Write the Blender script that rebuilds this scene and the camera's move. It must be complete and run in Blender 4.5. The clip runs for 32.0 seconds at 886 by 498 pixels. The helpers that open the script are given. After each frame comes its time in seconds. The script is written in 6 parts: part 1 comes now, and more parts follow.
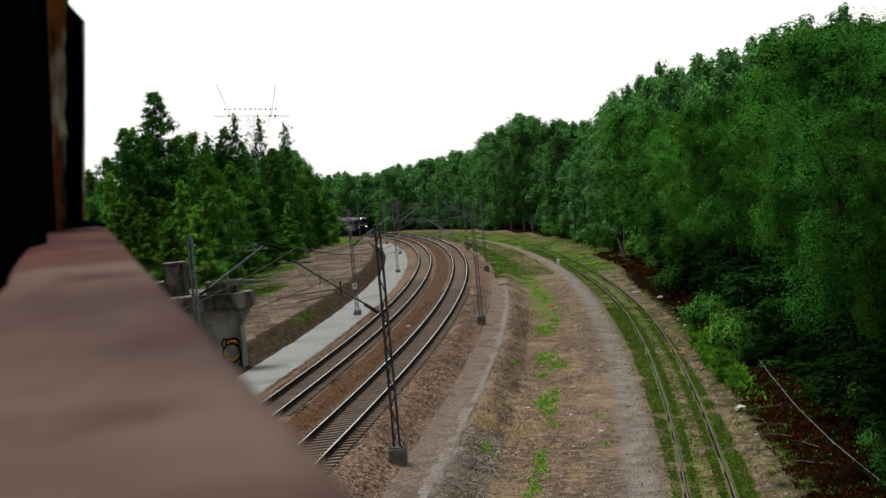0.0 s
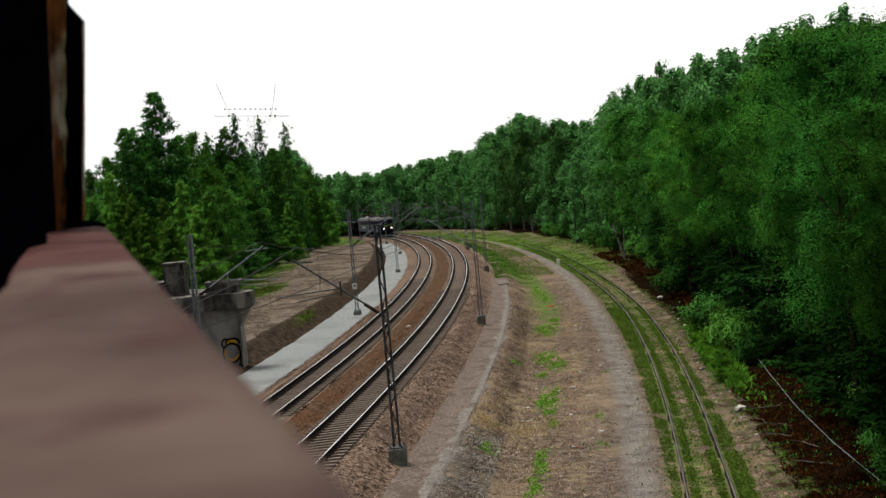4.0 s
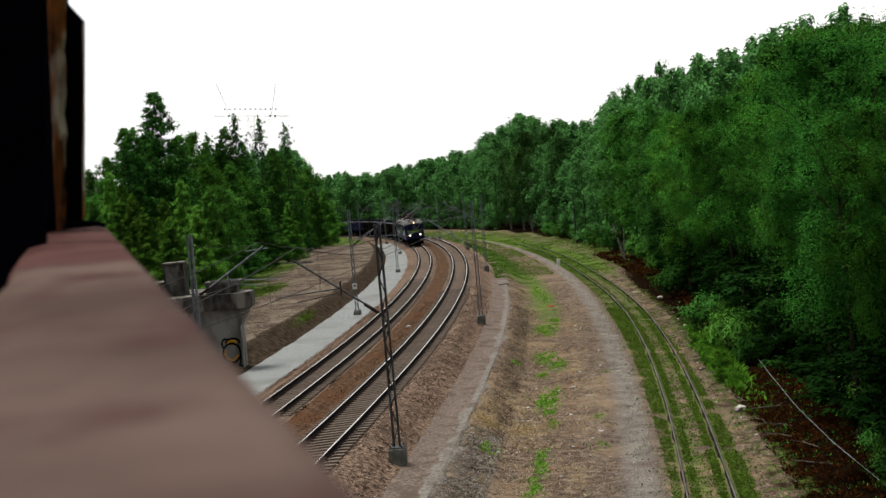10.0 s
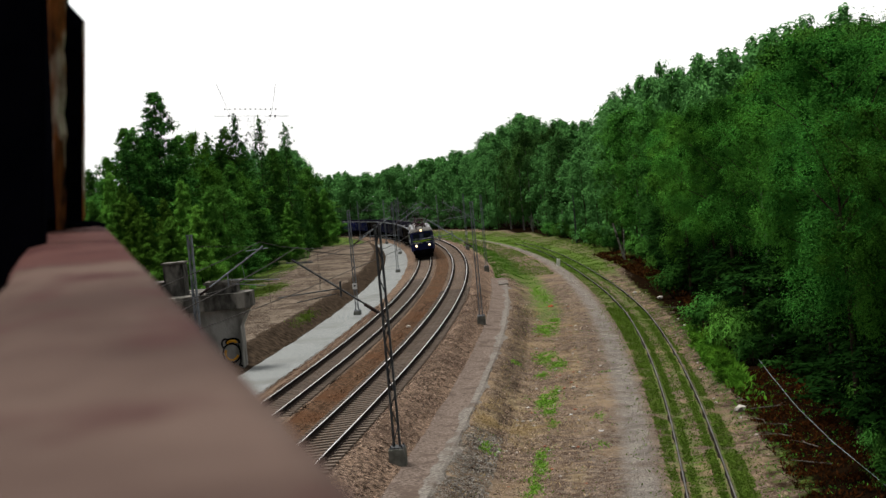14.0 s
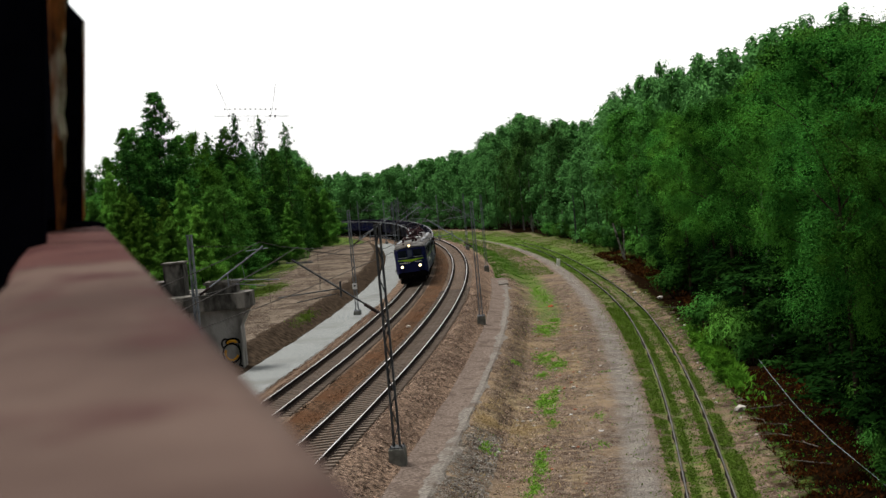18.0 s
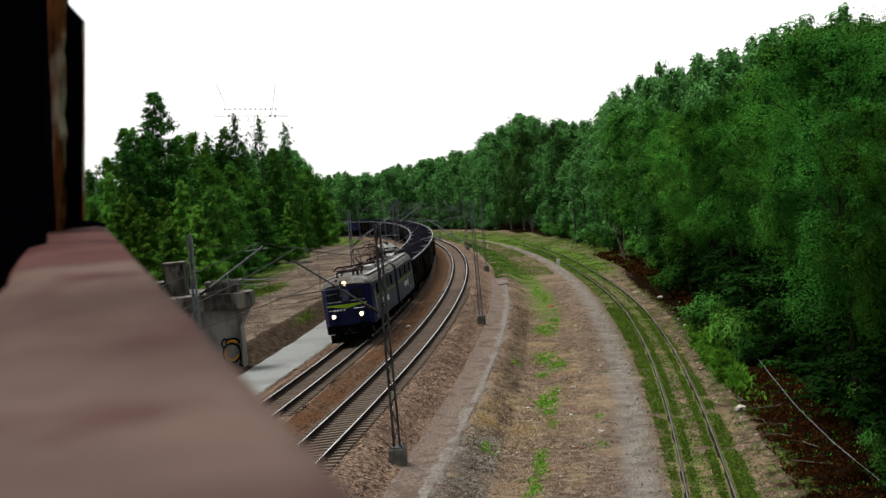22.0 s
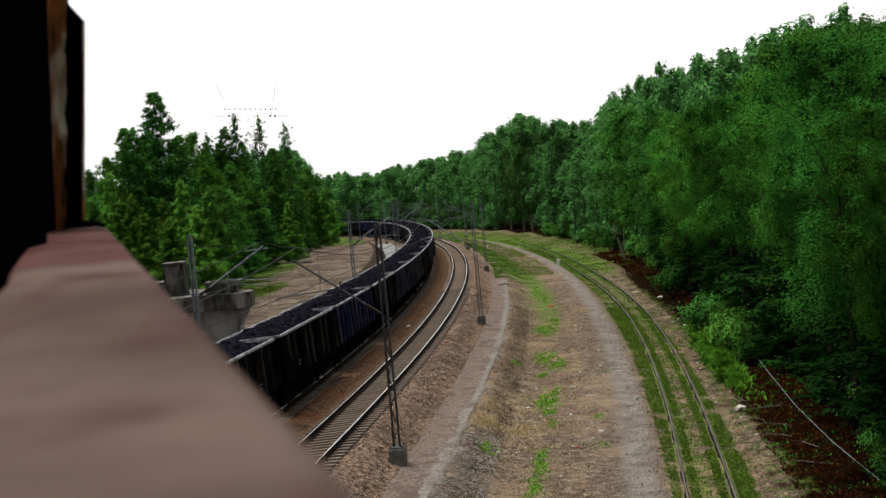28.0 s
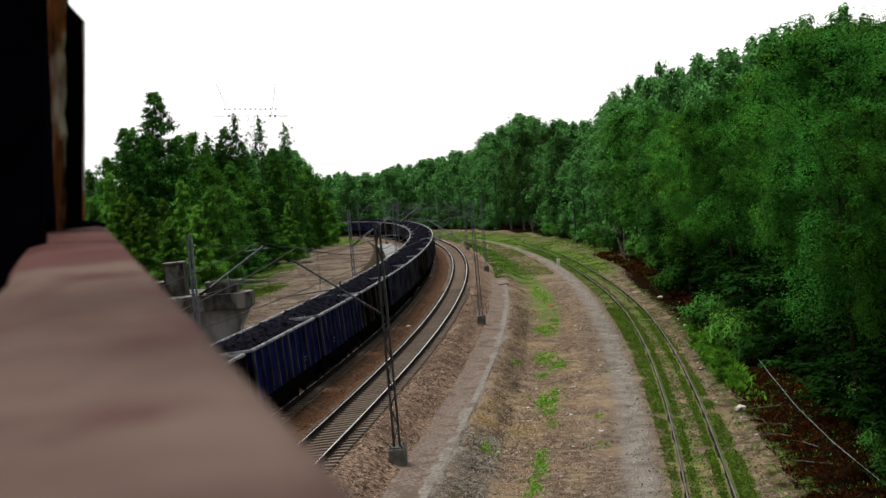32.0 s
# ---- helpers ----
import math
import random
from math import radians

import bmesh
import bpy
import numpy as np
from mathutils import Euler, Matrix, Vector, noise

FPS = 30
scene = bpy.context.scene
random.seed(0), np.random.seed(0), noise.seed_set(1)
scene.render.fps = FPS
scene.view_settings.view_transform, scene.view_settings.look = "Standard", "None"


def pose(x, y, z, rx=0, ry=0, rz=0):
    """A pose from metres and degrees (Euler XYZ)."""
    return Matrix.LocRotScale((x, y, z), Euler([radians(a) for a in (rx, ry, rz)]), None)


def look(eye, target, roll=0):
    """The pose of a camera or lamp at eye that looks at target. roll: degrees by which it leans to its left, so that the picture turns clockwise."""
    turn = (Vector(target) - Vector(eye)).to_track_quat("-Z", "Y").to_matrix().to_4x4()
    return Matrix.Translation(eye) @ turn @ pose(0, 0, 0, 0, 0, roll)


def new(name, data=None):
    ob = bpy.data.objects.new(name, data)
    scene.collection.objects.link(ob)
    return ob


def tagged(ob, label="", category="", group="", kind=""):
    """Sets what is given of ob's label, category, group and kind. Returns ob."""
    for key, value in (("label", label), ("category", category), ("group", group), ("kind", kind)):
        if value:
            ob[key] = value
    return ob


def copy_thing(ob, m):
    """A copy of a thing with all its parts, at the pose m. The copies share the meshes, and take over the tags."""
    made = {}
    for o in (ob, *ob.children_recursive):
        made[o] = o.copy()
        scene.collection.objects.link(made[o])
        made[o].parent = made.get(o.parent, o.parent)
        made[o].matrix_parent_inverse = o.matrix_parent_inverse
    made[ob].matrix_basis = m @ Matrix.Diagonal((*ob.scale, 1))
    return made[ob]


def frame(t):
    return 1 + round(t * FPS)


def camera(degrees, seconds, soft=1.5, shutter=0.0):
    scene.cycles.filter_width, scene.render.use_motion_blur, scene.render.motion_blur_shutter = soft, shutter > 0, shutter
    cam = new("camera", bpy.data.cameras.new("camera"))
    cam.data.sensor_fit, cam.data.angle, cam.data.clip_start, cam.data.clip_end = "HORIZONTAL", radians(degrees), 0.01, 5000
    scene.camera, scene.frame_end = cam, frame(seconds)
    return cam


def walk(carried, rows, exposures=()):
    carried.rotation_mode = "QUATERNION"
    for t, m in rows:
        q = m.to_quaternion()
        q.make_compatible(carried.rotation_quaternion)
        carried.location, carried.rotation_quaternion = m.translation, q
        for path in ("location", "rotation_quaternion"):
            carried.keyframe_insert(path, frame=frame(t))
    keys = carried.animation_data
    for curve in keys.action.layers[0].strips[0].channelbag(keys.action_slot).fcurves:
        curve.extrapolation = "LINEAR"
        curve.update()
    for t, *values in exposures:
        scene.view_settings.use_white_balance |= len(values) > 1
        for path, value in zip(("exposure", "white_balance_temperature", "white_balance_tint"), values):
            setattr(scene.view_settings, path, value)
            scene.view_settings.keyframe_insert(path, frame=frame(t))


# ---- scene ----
# camera: it stands still on the bridge
EYE = Vector((0.0, 0.0, 8.757))
cam = camera(33.588, 32.0)
cam.data.dof.use_dof = True
cam.data.dof.focus_distance = 70.0
cam.data.dof.aperture_fstop = 6.3
STAND = look(EYE, EYE + Vector((0.0, 0.99916, -0.040876)), -5.133)
walk(cam, [(0.0, STAND), (32.0, STAND)], exposures=[(0.0, -0.2), (6.0, -0.12), (13.0, -0.07), (19.0, -0.04), (32.0, 0.0)])

# ---- world and sun: a bright, thinly overcast sky ----
SUN_ELEVATION, SUN_AZIMUTH = radians(75), radians(-78)
world = bpy.data.worlds.new("sky")
scene.world = world
world.use_nodes = True
wn, wl = world.node_tree.nodes, world.node_tree.links
sky = wn.new("ShaderNodeTexSky")
sky.sky_type, sky.sun_disc = "NISHITA", False
sky.sun_elevation, sky.sun_rotation = SUN_ELEVATION, SUN_AZIMUTH
sky.air_density, sky.dust_density, sky.ozone_density = 1.0, 4.0, 1.0
haze = wn.new("ShaderNodeHueSaturation")
haze.inputs["Saturation"].default_value = 0.25
wl.new(sky.outputs[0], haze.inputs["Color"])
veil = wn.new("ShaderNodeMix")                       # thin cloud evens the sky out
veil.data_type, veil.inputs[0].default_value = "RGBA", 0.85
wl.new(haze.outputs[0], veil.inputs[6])
# the haze is fitted to the view: brightest ahead, dimmer behind the camera
way = wn.new("ShaderNodeTexCoord")
glow_dir = wn.new("ShaderNodeVectorMath")
glow_dir.operation = "DOT_PRODUCT"
wl.new(way.outputs["Generated"], glow_dir.inputs[0])
glow_dir.inputs[1].default_value = (0.0, math.cos(radians(38)), math.sin(radians(38)))
rise = wn.new("ShaderNodeMapRange")
rise.interpolation_type = "SMOOTHSTEP"
rise.inputs["From Min"].default_value, rise.inputs["From Max"].default_value = 0.0, 0.66
wl.new(glow_dir.outputs["Value"], rise.inputs["Value"])
cloud = wn.new("ShaderNodeMix")
cloud.data_type = "RGBA"
cloud.inputs[6].default_value, cloud.inputs[7].default_value = (1.3, 1.38, 1.45, 1), (8.9, 8.85, 8.7, 1)
wl.new(rise.outputs[0], cloud.inputs[0])
wl.new(cloud.outputs[2], veil.inputs[7])
wl.new(veil.outputs[2], wn["Background"].inputs["Color"])
wn["Background"].inputs["Strength"].default_value = 0.15
sun = new("sun", bpy.data.lights.new("sun", "SUN"))
sun.data.energy, sun.data.angle, sun.data.color = 4.5, radians(24), (1.0, 0.96, 0.9)
toward = Vector((math.sin(SUN_AZIMUTH) * math.cos(SUN_ELEVATION), math.cos(SUN_AZIMUTH) * math.cos(SUN_ELEVATION), math.sin(SUN_ELEVATION)))
sun.matrix_world = look(toward * 300, (0, 0, 0))

# ---- materials ----
def mat(name, a, b, scale=3.0, rough=0.8, metal=0.0, bump=0.2, fine=30.0, third=None, big=0.3, rand=0.0, island=0.0, spec=0.06, glow=0.0, stretch=None, detail=4.0):
    """Noise between the colours a and b at two scales, with fine relief; third: a colour for large stains."""
    m = bpy.data.materials.new(name)
    m.use_nodes = True
    n, l = m.node_tree.nodes, m.node_tree.links
    out = n["Principled BSDF"]
    tc = n.new("ShaderNodeTexCoord")
    src = tc.outputs["Object"]
    if stretch:
        mp = n.new("ShaderNodeMapping")
        mp.inputs["Scale"].default_value = stretch
        l.new(src, mp.inputs[0])
        src = mp.outputs[0]
    def tex(s, d=4.0):
        t = n.new("ShaderNodeTexNoise")
        t.inputs["Scale"].default_value, t.inputs["Detail"].default_value = s, d
        l.new(src, t.inputs["Vector"])
        return t.outputs["Fac"]
    def ramp(f, lo, hi):
        r = n.new("ShaderNodeMapRange")
        r.inputs["From Min"].default_value, r.inputs["From Max"].default_value = lo, hi
        l.new(f, r.inputs["Value"])
        return r.outputs[0]
    def mix(f, c, d):
        x = n.new("ShaderNodeMix")
        x.data_type = "RGBA"
        l.new(f, x.inputs[0])
        for v, k in ((c, 6), (d, 7)):
            if isinstance(v, tuple):
                x.inputs[k].default_value = (*v, 1)
            else:
                l.new(v, x.inputs[k])
        return x.outputs[2]
    grain = ramp(tex(scale, detail), 0.35, 0.65)
    col = mix(grain, a, b)
    if third:
        col = mix(ramp(tex(big), 0.52, 0.66), col, third)
    if rand or island:
        v = n.new("ShaderNodeHueSaturation")
        src_r = n.new("ShaderNodeObjectInfo").outputs["Random"] if rand else n.new("ShaderNodeNewGeometry").outputs["Random Per Island"]
        k = rand or island
        r = n.new("ShaderNodeMapRange")
        r.inputs["To Min"].default_value, r.inputs["To Max"].default_value = 1 - k, 1 + k
        l.new(src_r, r.inputs["Value"])
        l.new(r.outputs[0], v.inputs["Value"])
        l.new(col, v.inputs["Color"])
        col = v.outputs[0]
    l.new(col, out.inputs["Base Color"])
    out.inputs["Roughness"].default_value, out.inputs["Metallic"].default_value = rough, metal
    out.inputs["Specular IOR Level"].default_value = spec
    if bump:
        bm = n.new("ShaderNodeBump")
        bm.inputs["Strength"].default_value, bm.inputs["Distance"].default_value = bump, 0.6 / fine
        l.new(tex(fine, 3.0), bm.inputs["Height"])
        l.new(bm.outputs[0], out.inputs["Normal"])
    if glow:
        out.inputs["Emission Color"].default_value, out.inputs["Emission Strength"].default_value = (*a, 1), glow
    return m

def leaf_mat(name, a, b, yellow=(0.12, 0.2, 0.02)):
    """Leaves: each one its own shade, a little light passing through."""
    m = bpy.data.materials.new(name)
    m.use_nodes = True
    n, l = m.node_tree.nodes, m.node_tree.links
    out, end = n["Principled BSDF"], n["Material Output"]
    geo, info = n.new("ShaderNodeNewGeometry"), n.new("ShaderNodeObjectInfo")
    x = n.new("ShaderNodeMix")
    x.data_type = "RGBA"
    x.inputs[6].default_value, x.inputs[7].default_value = (*a, 1), (*b, 1)
    l.new(geo.outputs["Random Per Island"], x.inputs[0])
    y = n.new("ShaderNodeMix")
    y.data_type = "RGBA"
    f = n.new("ShaderNodeMath")
    f.operation, f.inputs[1].default_value = "MULTIPLY", 0.75
    l.new(info.outputs["Random"], f.inputs[0])
    l.new(f.outputs[0], y.inputs[0])
    l.new(x.outputs[2], y.inputs[6])
    y.inputs[7].default_value = (*yellow, 1)
    g = n.new("ShaderNodeHueSaturation")
    w = n.new("ShaderNodeTexWhiteNoise")
    w.noise_dimensions = "1D"
    l.new(info.outputs["Random"], w.inputs["W"])
    br = n.new("ShaderNodeMapRange")
    br.inputs["To Min"].default_value, br.inputs["To Max"].default_value = 0.45, 1.45
    l.new(w.outputs["Value"], br.inputs["Value"])
    age = n.new("ShaderNodeAttribute")                # random tone per bough; inner leaves take the darkest, as shade
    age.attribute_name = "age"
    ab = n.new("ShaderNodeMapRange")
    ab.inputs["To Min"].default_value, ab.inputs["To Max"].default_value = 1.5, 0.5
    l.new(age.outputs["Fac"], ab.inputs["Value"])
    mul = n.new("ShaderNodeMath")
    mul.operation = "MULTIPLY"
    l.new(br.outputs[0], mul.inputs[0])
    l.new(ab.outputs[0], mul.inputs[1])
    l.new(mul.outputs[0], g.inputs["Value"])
    l.new(y.outputs[2], g.inputs["Color"])
    l.new(g.outputs[0], out.inputs["Base Color"])
    out.inputs["Roughness"].default_value, out.inputs["Specular IOR Level"].default_value = 0.7, 0.0
    tr, mx = n.new("ShaderNodeBsdfTranslucent"), n.new("ShaderNodeMixShader")
    l.new(g.outputs[0], tr.inputs["Color"])
    mx.inputs[0].default_value = 0.18
    l.new(out.outputs[0], mx.inputs[1])
    l.new(tr.outputs[0], mx.inputs[2])
    l.new(mx.outputs[0], end.inputs["Surface"])
    return m

M_BALLAST = mat("ballast_stone", (0.016, 0.011, 0.008), (0.23, 0.158, 0.112), 6, 0.95, bump=1.0, fine=12, third=(0.075, 0.05, 0.036), big=0.12, detail=4.0, spec=0.02)
M_BALLAST_RUST = mat("rusty_ballast", (0.013, 0.008, 0.005), (0.115, 0.066, 0.038), 6, 0.95, bump=1.0, fine=12, third=(0.07, 0.034, 0.017), big=0.2, detail=4.0, spec=0.02)
M_GRAVEL = mat("grey_gravel", (0.09, 0.096, 0.095), (0.27, 0.283, 0.277), 12, 0.95, bump=0.9, fine=12, third=(0.14, 0.142, 0.136), big=0.2, spec=0.02, detail=4.0)
M_PATH = mat("path_gravel", (0.06, 0.045, 0.037), (0.17, 0.134, 0.112), 9, 0.95, bump=0.6, fine=14, third=(0.078, 0.058, 0.047), big=0.8, spec=0.02, detail=5.0)
M_KERB = mat("path_edge_stone", (0.08, 0.069, 0.059), (0.2, 0.182, 0.162), 9, 0.95, bump=0.6, fine=14, third=(0.09, 0.072, 0.06), big=0.6, spec=0.02, detail=5.0)
M_SLEEPER = mat("sleeper_concrete", (0.076, 0.06, 0.048), (0.14, 0.112, 0.09), 5, 0.9, bump=0.2, fine=40, rand=0.2)
M_OLD_SLEEPER = mat("old_sleeper_wood", (0.1, 0.075, 0.05), (0.2, 0.16, 0.12), 6, 0.95, bump=0.5, fine=30, rand=0.3)
# rust, with the shade on rail sides put into the near-black
M_RAIL_SIDE = mat("rusty_rail_steel", (0.006, 0.004, 0.003), (0.015, 0.010, 0.008), 6, 0.95, bump=0.3, fine=60, spec=0.04)
M_RAIL_HEAD = mat("polished_rail_steel", (0.5, 0.49, 0.48), (0.72, 0.71, 0.7), 1.5, 0.32, 1.0, bump=0.0)
M_OLD_HEAD = mat("dull_rail_steel", (0.05, 0.046, 0.042), (0.13, 0.125, 0.12), 0.8, 0.5, 0.5, bump=0.0)
M_CONCRETE = mat("weathered_concrete", (0.085, 0.08, 0.07), (0.2, 0.19, 0.17), 2.6, 0.92, bump=0.5, fine=10, third=(0.035, 0.033, 0.028), big=0.6, spec=0.02, stretch=(1, 1, 0.6))
M_CONCRETE_DARK = mat("stained_concrete", (0.026, 0.025, 0.022), (0.105, 0.1, 0.09), 2.8, 0.92, bump=0.5, fine=10, third=(0.24, 0.225, 0.2), big=0.9, spec=0.02, stretch=(1, 1, 0.5))
M_PALE_CONCRETE = mat("pale_rendered_concrete", (0.2, 0.192, 0.178), (0.33, 0.32, 0.3), 1.6, 0.92, bump=0.4, fine=12, third=(0.12, 0.114, 0.104), big=0.7, spec=0.02, stretch=(1, 1, 0.5))
M_FOUNDATION = mat("foundation_concrete", (0.105, 0.108, 0.095), (0.18, 0.18, 0.162), 4, 0.9, bump=0.3, fine=30)
M_MAST = mat("galvanised_steel", (0.13, 0.145, 0.165), (0.22, 0.24, 0.265), 4, 0.6, 0.3, bump=0.1, fine=40)
M_MAST_DARK = mat("dark_mast_steel", (0.035, 0.038, 0.042), (0.08, 0.085, 0.09), 4, 0.65, 0.3, bump=0.1, fine=40, spec=0.2)
M_WIRE = mat("wire_copper_dark", (0.014, 0.012, 0.011), (0.03, 0.026, 0.024), 5, 0.7, 0.0, bump=0.0, spec=0.1)
M_INSULATOR = mat("brown_insulator", (0.012, 0.007, 0.006), (0.028, 0.015, 0.013), 5, 0.6, bump=0.0, spec=0.1)
M_SIGN = mat("white_enamel", (0.7, 0.7, 0.68), (0.8, 0.8, 0.78), 5, 0.5, bump=0.0)
M_BLACK = mat("black_paint", (0.002, 0.002, 0.002), (0.006, 0.006, 0.006), 5, 0.85, bump=0.1, spec=0.0)
M_NAVY = mat("navy_paint", (0.0015, 0.003, 0.036), (0.004, 0.007, 0.06), 2, 0.45, bump=0.05, fine=8, spec=0.18)
M_SLATE = mat("dark_slate_paint", (0.008, 0.012, 0.032), (0.016, 0.023, 0.05), 2, 0.5, bump=0.05, fine=8, spec=0.18, third=(0.008, 0.009, 0.016), big=0.8)
M_GREYPAINT = mat("grey_paint", (0.024, 0.032, 0.056), (0.045, 0.056, 0.086), 2, 0.55, bump=0.05, fine=8, spec=0.18, third=(0.02, 0.024, 0.034), big=0.8)
M_LIME = mat("lime_paint", (0.2, 0.38, 0.012), (0.26, 0.45, 0.02), 2, 0.5, bump=0.0, spec=0.2)
M_LIME_DULL = mat("dusty_lime_paint", (0.13, 0.23, 0.025), (0.19, 0.31, 0.04), 2, 0.6, bump=0.0, spec=0.15)
M_ROOF = mat("dusty_roof_paint", (0.07, 0.067, 0.064), (0.145, 0.14, 0.135), 2.5, 0.8, bump=0.1, fine=12, third=(0.07, 0.055, 0.046), big=0.9, spec=0.1)
M_PALE = mat("pale_box_paint", (0.3, 0.29, 0.29), (0.46, 0.45, 0.45), 3, 0.6, bump=0.05)
M_MAROON = mat("maroon_paint", (0.022, 0.008, 0.010), (0.05, 0.018, 0.02), 4, 0.75, bump=0.1, spec=0.1)
M_GLASS = mat("dark_cab_glass", (0.004, 0.006, 0.009), (0.010, 0.013, 0.017), 2, 0.45, bump=0.0, spec=0.02)
M_LAMP = mat("lit_headlamp", (1.0, 0.78, 0.45), (1.0, 0.8, 0.5), 2, 0.3, bump=0.0, glow=4.5)
M_WHITE = mat("white_paint", (0.6, 0.61, 0.63), (0.72, 0.73, 0.75), 4, 0.5, bump=0.0)
M_COAL = mat("coal", (0.001, 0.001, 0.0015), (0.012, 0.012, 0.018), 5, 0.9, bump=1.0, fine=6, spec=0.0)
M_WAGON = mat("blue_wagon_paint", (0.003, 0.005, 0.034), (0.008, 0.013, 0.072), 1.2, 0.8, bump=0.1, fine=10, rand=0.4, third=(0.003, 0.003, 0.005), big=0.5, spec=0.0)
# shade on the wagon sides is put into this near-black paint
M_WAGON_DARK = mat("sooty_wagon_paint", (0.002, 0.002, 0.003), (0.006, 0.006, 0.008), 1.2, 0.85, bump=0.1, fine=10, third=(0.012, 0.009, 0.006), big=0.6, spec=0.0)
M_RIM = mat("worn_rim_steel", (0.11, 0.115, 0.125), (0.32, 0.33, 0.345), 3, 0.6, 0.1, bump=0.05)
# highlights along the ribs are put into these two paler paints
M_RIB = mat("worn_rib_paint", (0.010, 0.013, 0.035), (0.085, 0.08, 0.078), 1.5, 0.7, bump=0.1, stretch=(1, 1, 0.4), spec=0.1)
M_RIB_TAN = mat("rusty_rib_paint", (0.006, 0.005, 0.005), (0.075, 0.064, 0.05), 1.5, 0.8, bump=0.1, stretch=(1, 1, 0.4), spec=0.0)
M_COPING = mat("pink_weathered_coping", (0.046, 0.028, 0.023), (0.088, 0.059, 0.048), 5, 0.9, bump=0.15, fine=20, third=(0.044, 0.018, 0.017), big=6.0, spec=0.05, stretch=(1, 0.6, 1))
M_COPING_RED = mat("red_stained_coping", (0.05, 0.02, 0.018), (0.085, 0.04, 0.034), 6, 0.9, bump=0.15, fine=20, third=(0.035, 0.010, 0.011), big=5.0, spec=0.05, stretch=(1, 2.5, 1))
M_POST = mat("black_rusty_steel", (0.0012, 0.0014, 0.003), (0.003, 0.003, 0.0055), 4, 0.9, 0.0, bump=0.1, spec=0.0)
M_RUST = mat("rust_and_flaked_paint", (0.006, 0.003, 0.002), (0.21, 0.068, 0.016), 9, 0.9, bump=0.5, fine=60, third=(0.33, 0.285, 0.225), big=6.0, detail=6.0, stretch=(3.2, 1, 0.9), spec=0.05)
M_BARK = mat("brown_bark", (0.02, 0.014, 0.010), (0.05, 0.036, 0.026), 4, 0.95, bump=0.6, fine=14, stretch=(1, 1, 0.3), spec=0.05)
M_BIRCH = mat("birch_bark", (0.12, 0.112, 0.1), (0.26, 0.245, 0.22), 5, 0.85, bump=0.3, fine=12, third=(0.015, 0.013, 0.012), big=3.0, spec=0.1)
L_NEAR = leaf_mat("leaf_green", (0.019, 0.092, 0.015), (0.044, 0.165, 0.023), (0.058, 0.172, 0.017))
L_MID = leaf_mat("leaf_mid_green", (0.03, 0.115, 0.017), (0.055, 0.18, 0.024), (0.07, 0.18, 0.018))
L_FAR = leaf_mat("leaf_dark_green", (0.028, 0.105, 0.02), (0.053, 0.172, 0.028), (0.068, 0.172, 0.023))
L_YOUNG = leaf_mat("young_leaf", (0.045, 0.145, 0.021), (0.082, 0.225, 0.031), (0.11, 0.228, 0.025))
# haze of the distance is put into this bluish leaf colour
L_HAZE = leaf_mat("leaf_far_green", (0.027, 0.085, 0.025), (0.049, 0.133, 0.036), (0.06, 0.13, 0.028))
L_DUSK = leaf_mat("leaf_grey_green", (0.02, 0.064, 0.017), (0.037, 0.105, 0.026), (0.048, 0.108, 0.022))
L_SPRUCE = leaf_mat("needle_green", (0.016, 0.064, 0.016), (0.034, 0.113, 0.023), (0.04, 0.113, 0.018))
# near-black leaf colour that stands in for shade inside the wood
L_WOOD_SHADE = leaf_mat("dark_evergreen_leaf", (0.004, 0.016, 0.004), (0.009, 0.033, 0.006), (0.010, 0.032, 0.005))
L_SHRUB = leaf_mat("shrub_leaf", (0.034, 0.112, 0.011), (0.064, 0.178, 0.016), (0.09, 0.18, 0.016))
L_GRASS = leaf_mat("grass_blade", (0.034, 0.1, 0.010), (0.074, 0.175, 0.017), (0.1, 0.165, 0.025))
L_DRY = leaf_mat("dry_stalk", (0.2, 0.15, 0.08), (0.36, 0.28, 0.16), (0.26, 0.19, 0.1))
# shade of the trees over the bracken is put into these browns
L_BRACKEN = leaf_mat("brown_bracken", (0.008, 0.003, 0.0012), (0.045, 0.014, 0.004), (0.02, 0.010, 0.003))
L_WEED = leaf_mat("siding_weed", (0.034, 0.08, 0.009), (0.066, 0.14, 0.015), (0.095, 0.135, 0.022))
M_ORANGE = mat("orange_spray_paint", (0.55, 0.25, 0.02), (0.62, 0.33, 0.04), 5, 0.8, bump=0.0)

